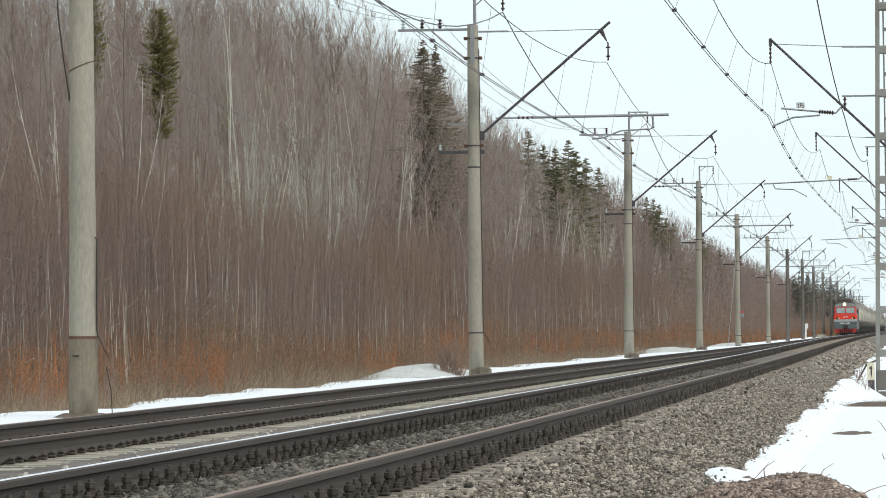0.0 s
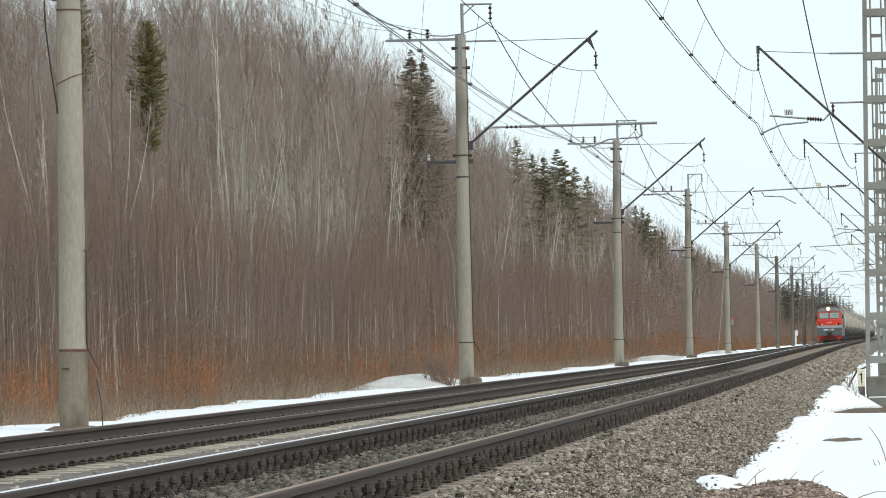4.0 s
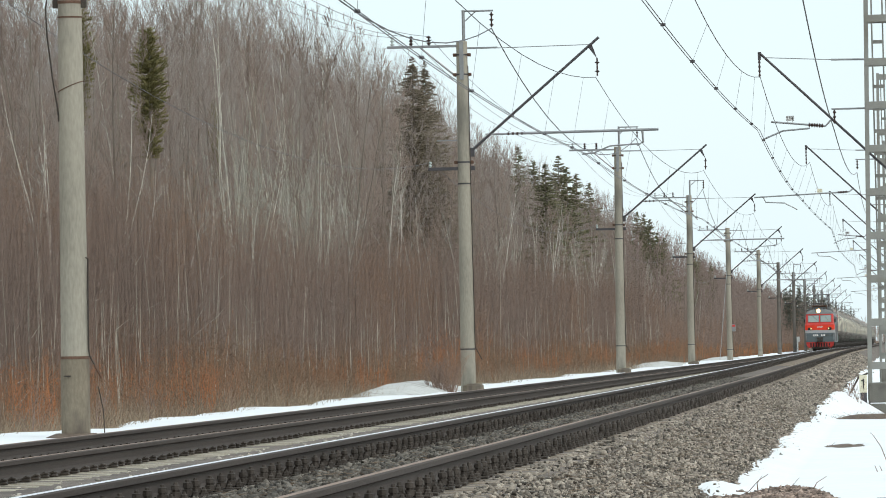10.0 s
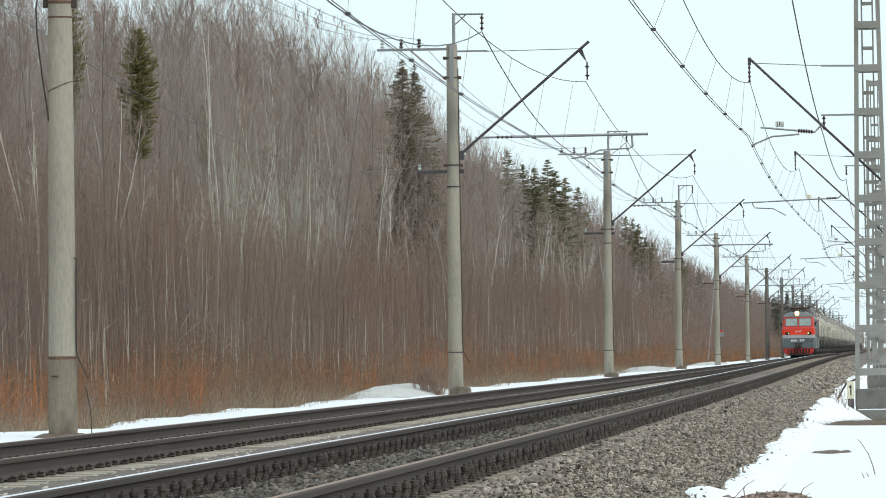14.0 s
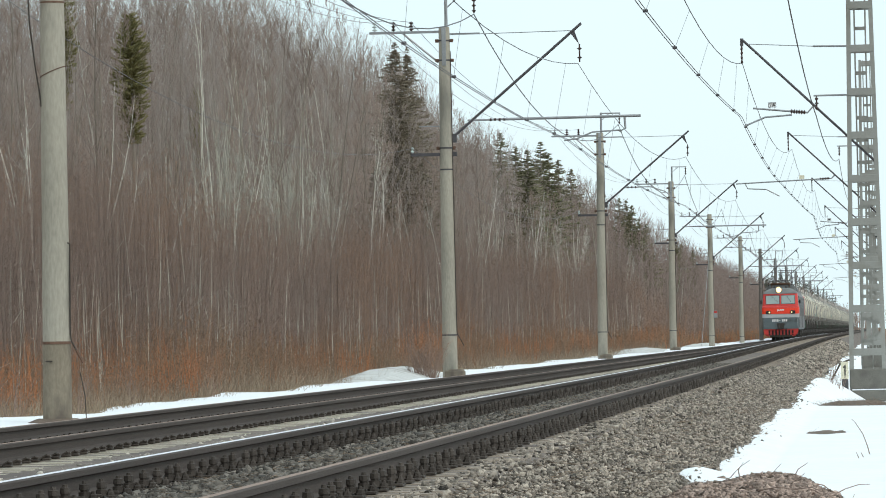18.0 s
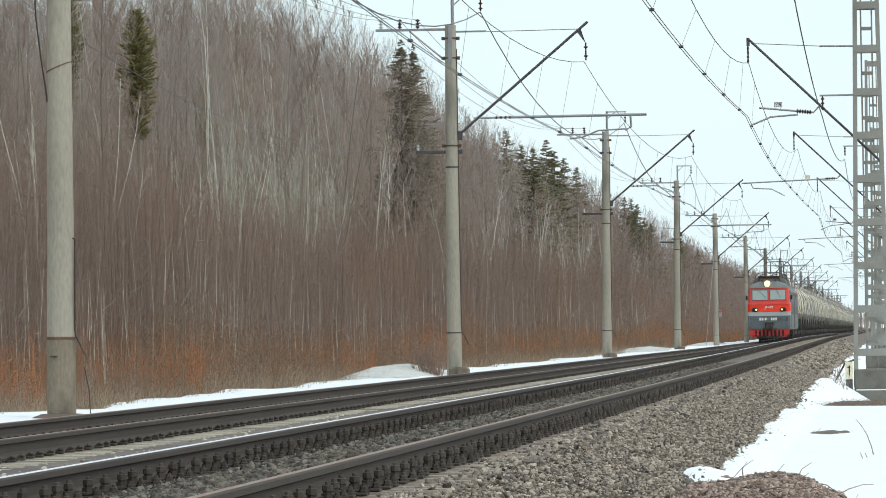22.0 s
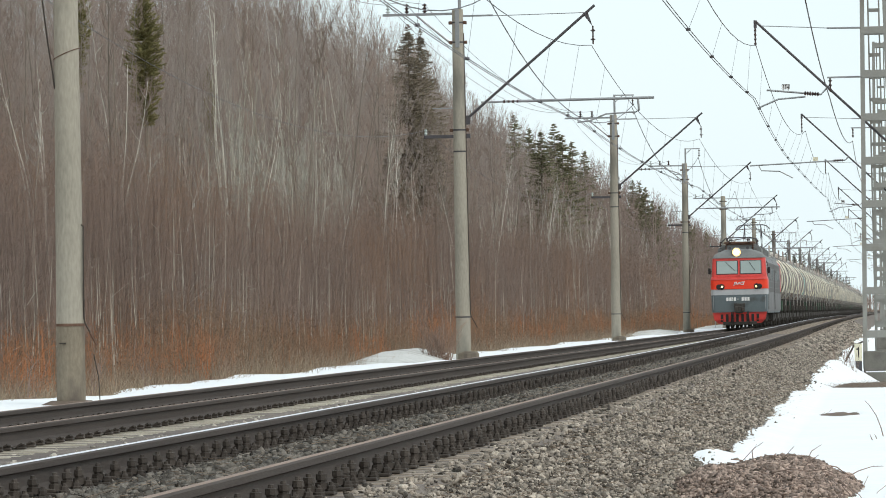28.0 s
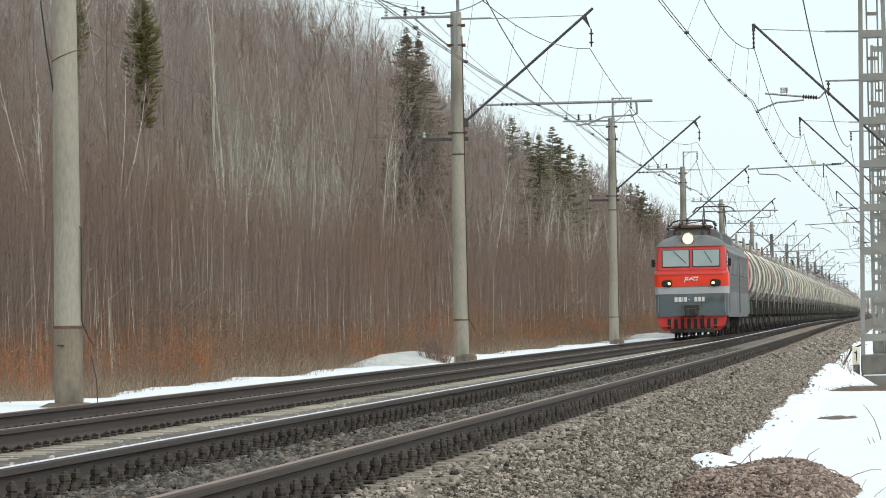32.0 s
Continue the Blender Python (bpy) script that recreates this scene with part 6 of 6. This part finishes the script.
tussock(-0.4, 89.9, 0.02, 0.95, 1.1, 420, "brown tussock of dead grass on the edge of the snow", 0.13, 0.45)
tussock(-0.83, 67.4, 0.02, 0.3, 1.7, 4, "patch of bare earth melted out of the snow", 0.03, 0.3)


def shrub(x, y, z, h, n, label):
    th = thing("bare_shrub", label, "shrub", "bare shrubs in the snow")
    a = rng.uniform(0, 6.283, n)
    foot = np.tile(np.array([[x, y, z - 0.05]]), (n, 1)) + rng.normal(0, 0.05, (n, 3)) * np.array([1, 1, 0])
    tip = foot + np.stack([np.cos(a) * 0.4, np.sin(a) * 0.4, np.ones(n)], 1) * h * rng.uniform(0.5, 1.0, n)[:, None]
    f1, t1 = sprout(rng, foot, tip, 4, 0.3, 0.45, (0.1, 0.9), 0.8)
    v, f = spikes(np.concatenate([foot, f1]), np.concatenate([tip, t1]), np.concatenate([np.full(n, 0.008), np.full(len(f1), 0.005)]))
    part("stem", fast_mesh("stem", v, f, "twig_red"), "twig_red", th)


for k in range(9):
    shrub(-12.32 - 0.07 * k, 131.8 + 0.3 * (k % 4), -0.5, 1.1 + 0.3 * (k % 3), 16, "leafless brown shrub at the foot of a mast")
shrub(-1.45, 128.0, -0.8, 0.95, 9, "small leafless shrub in the snow beside the mast")
shrub(-1.75, 126.0, -0.65, 0.7, 7, "small leafless shrub in the snow beside the mast")
shrub(-1.15, 127.0, -0.95, 0.8, 7, "small leafless shrub in the snow beside the mast")
for k in range(7):
    y = 52 + 7.5 * k
    shrub(-13.6 - 0.25 * (k % 3), y, -0.45, 0.9 + 0.2 * (k % 2), 8, "leafless weed stems in the snow strip")


def fallen_twig(pts, r):
    th = thing("fallen_twig", "dry bent twig sticking out of the snow", "twig", "twigs on the snow")
    part("stem", Acc().tube(pts, np.linspace(r, r * 0.35, len(pts)), 5), "twig_red", th)


fallen_twig([(-0.17, 54.0, -0.72), (-0.2, 54.0, -0.59), (-0.25, 54.0, -0.45), (-0.33, 54.0, -0.325), (-0.37, 54.0, -0.285)], 0.007)
fallen_twig([(-0.28, 52.7, -0.72), (-0.32, 52.7, -0.62)], 0.007)
fallen_twig([(-0.23, 53.0, -0.72), (-0.27, 53.0, -0.63)], 0.007)
fallen_twig([(-1.42, 42.0, -0.8), (-1.3, 41.8, -0.7), (-1.22, 41.6, -0.72), (-1.1, 41.3, -0.83), (-1.02, 41.0, -0.86)], 0.006)
fallen_twig([(-0.95, 36.0, -0.46), (-0.8, 35.8, -0.43), (-0.68, 35.8, -0.45), (-0.55, 35.6, -0.43), (-0.42, 35.4, -0.48), (-0.36, 35.3, -0.56), (-0.3, 35.2, -0.61), (-0.22, 35.0, -0.72), (-0.16, 35.0, -0.95)], 0.006)
fallen_twig([(-0.42, 35.4, -0.5), (-0.3, 35.4, -0.44), (-0.2, 35.4, -0.41), (-0.12, 35.4, -0.41)], 0.005)
fallen_twig([(-0.75, 38.5, -0.48), (-0.7, 38.5, -0.38), (-0.62, 38.5, -0.33)], 0.005)
fallen_twig([(-1.15, 38.0, -0.46), (-1.16, 38.0, -0.36), (-1.12, 38.0, -0.3)], 0.006)
fallen_twig([(-1.2, 34.5, -0.6), (-1.05, 34.5, -0.56), (-0.9, 34.5, -0.53), (-0.78, 34.5, -0.48)], 0.006)


# dead stems strewn over the gravel heap
for i in range(16):
    x, y = -1.55 + 1.15 * rng.uniform(), 35.5 + 4.5 * rng.uniform()
    a, n = rng.uniform(-0.5, 0.5), 6
    pts = []
    for k in range(n):
        r4 = min(math.hypot((x + 1.08) / 0.84, (y - 38) / 3.4), 1.0) ** 4
        pts.append((x, y, -0.49 - 0.31 * r4 + 0.035 + 0.02 * math.sin(k * 1.3 + i) + (0.07 * (k - 3) if k > 3 and i % 3 == 0 else 0)))
        x, y, a = x + 0.085 * math.cos(a), y + 0.25 * math.sin(a), a + rng.normal(0, 0.35)
    fallen_twig(pts, 0.0055)


def kilometre_post():
    th = thing("kilometre_post", "small white concrete kilometre post beside the far track", "marker post")
    y = 560.0
    part("post", Acc().box(-0.12, 0.12, -0.12, 0.12, 0, 1.5, 0.02), "white", th)
    part("plate", Acc().box(-0.3, 0.3, -0.15, -0.125, 1.35, 1.95, 0.01), "white", th, "pale square plate")
    th.matrix_basis = pose(-12.0, y, -0.55)


kilometre_post()
slab = thing("concrete_slab", "pale concrete slab lying beside the far track", "concrete slab")
part("slab", Acc().box(-0.6, 0.6, -1.0, 1.0, -0.1, 0.5, 0.04), "concrete", slab)
slab.matrix_basis = pose(-11.6, 640.0, -0.5)


# ---------------------------------------------------------------- the train's run
def motions():
    """The train runs towards the camera along the far track."""
    run = [(0, 664.0), (4.5, 600.0), (9, 535.5), (13, 481.5), (17, 428.0), (20, 386.0), (23, 343.0), (25.5, 306.5), (28, 269.0), (30, 238.8), (32, 208.0)]

    def rows(offset):
        return [(t, pose(FAR_X + 0.09, y + offset, float(far_z(y + offset)))) for t, y in run]
    walk(LOCO, rows(0.0))
    for i, w in enumerate(WAGONS):
        walk(w, rows(32.9 + WAGON * i))


motions()
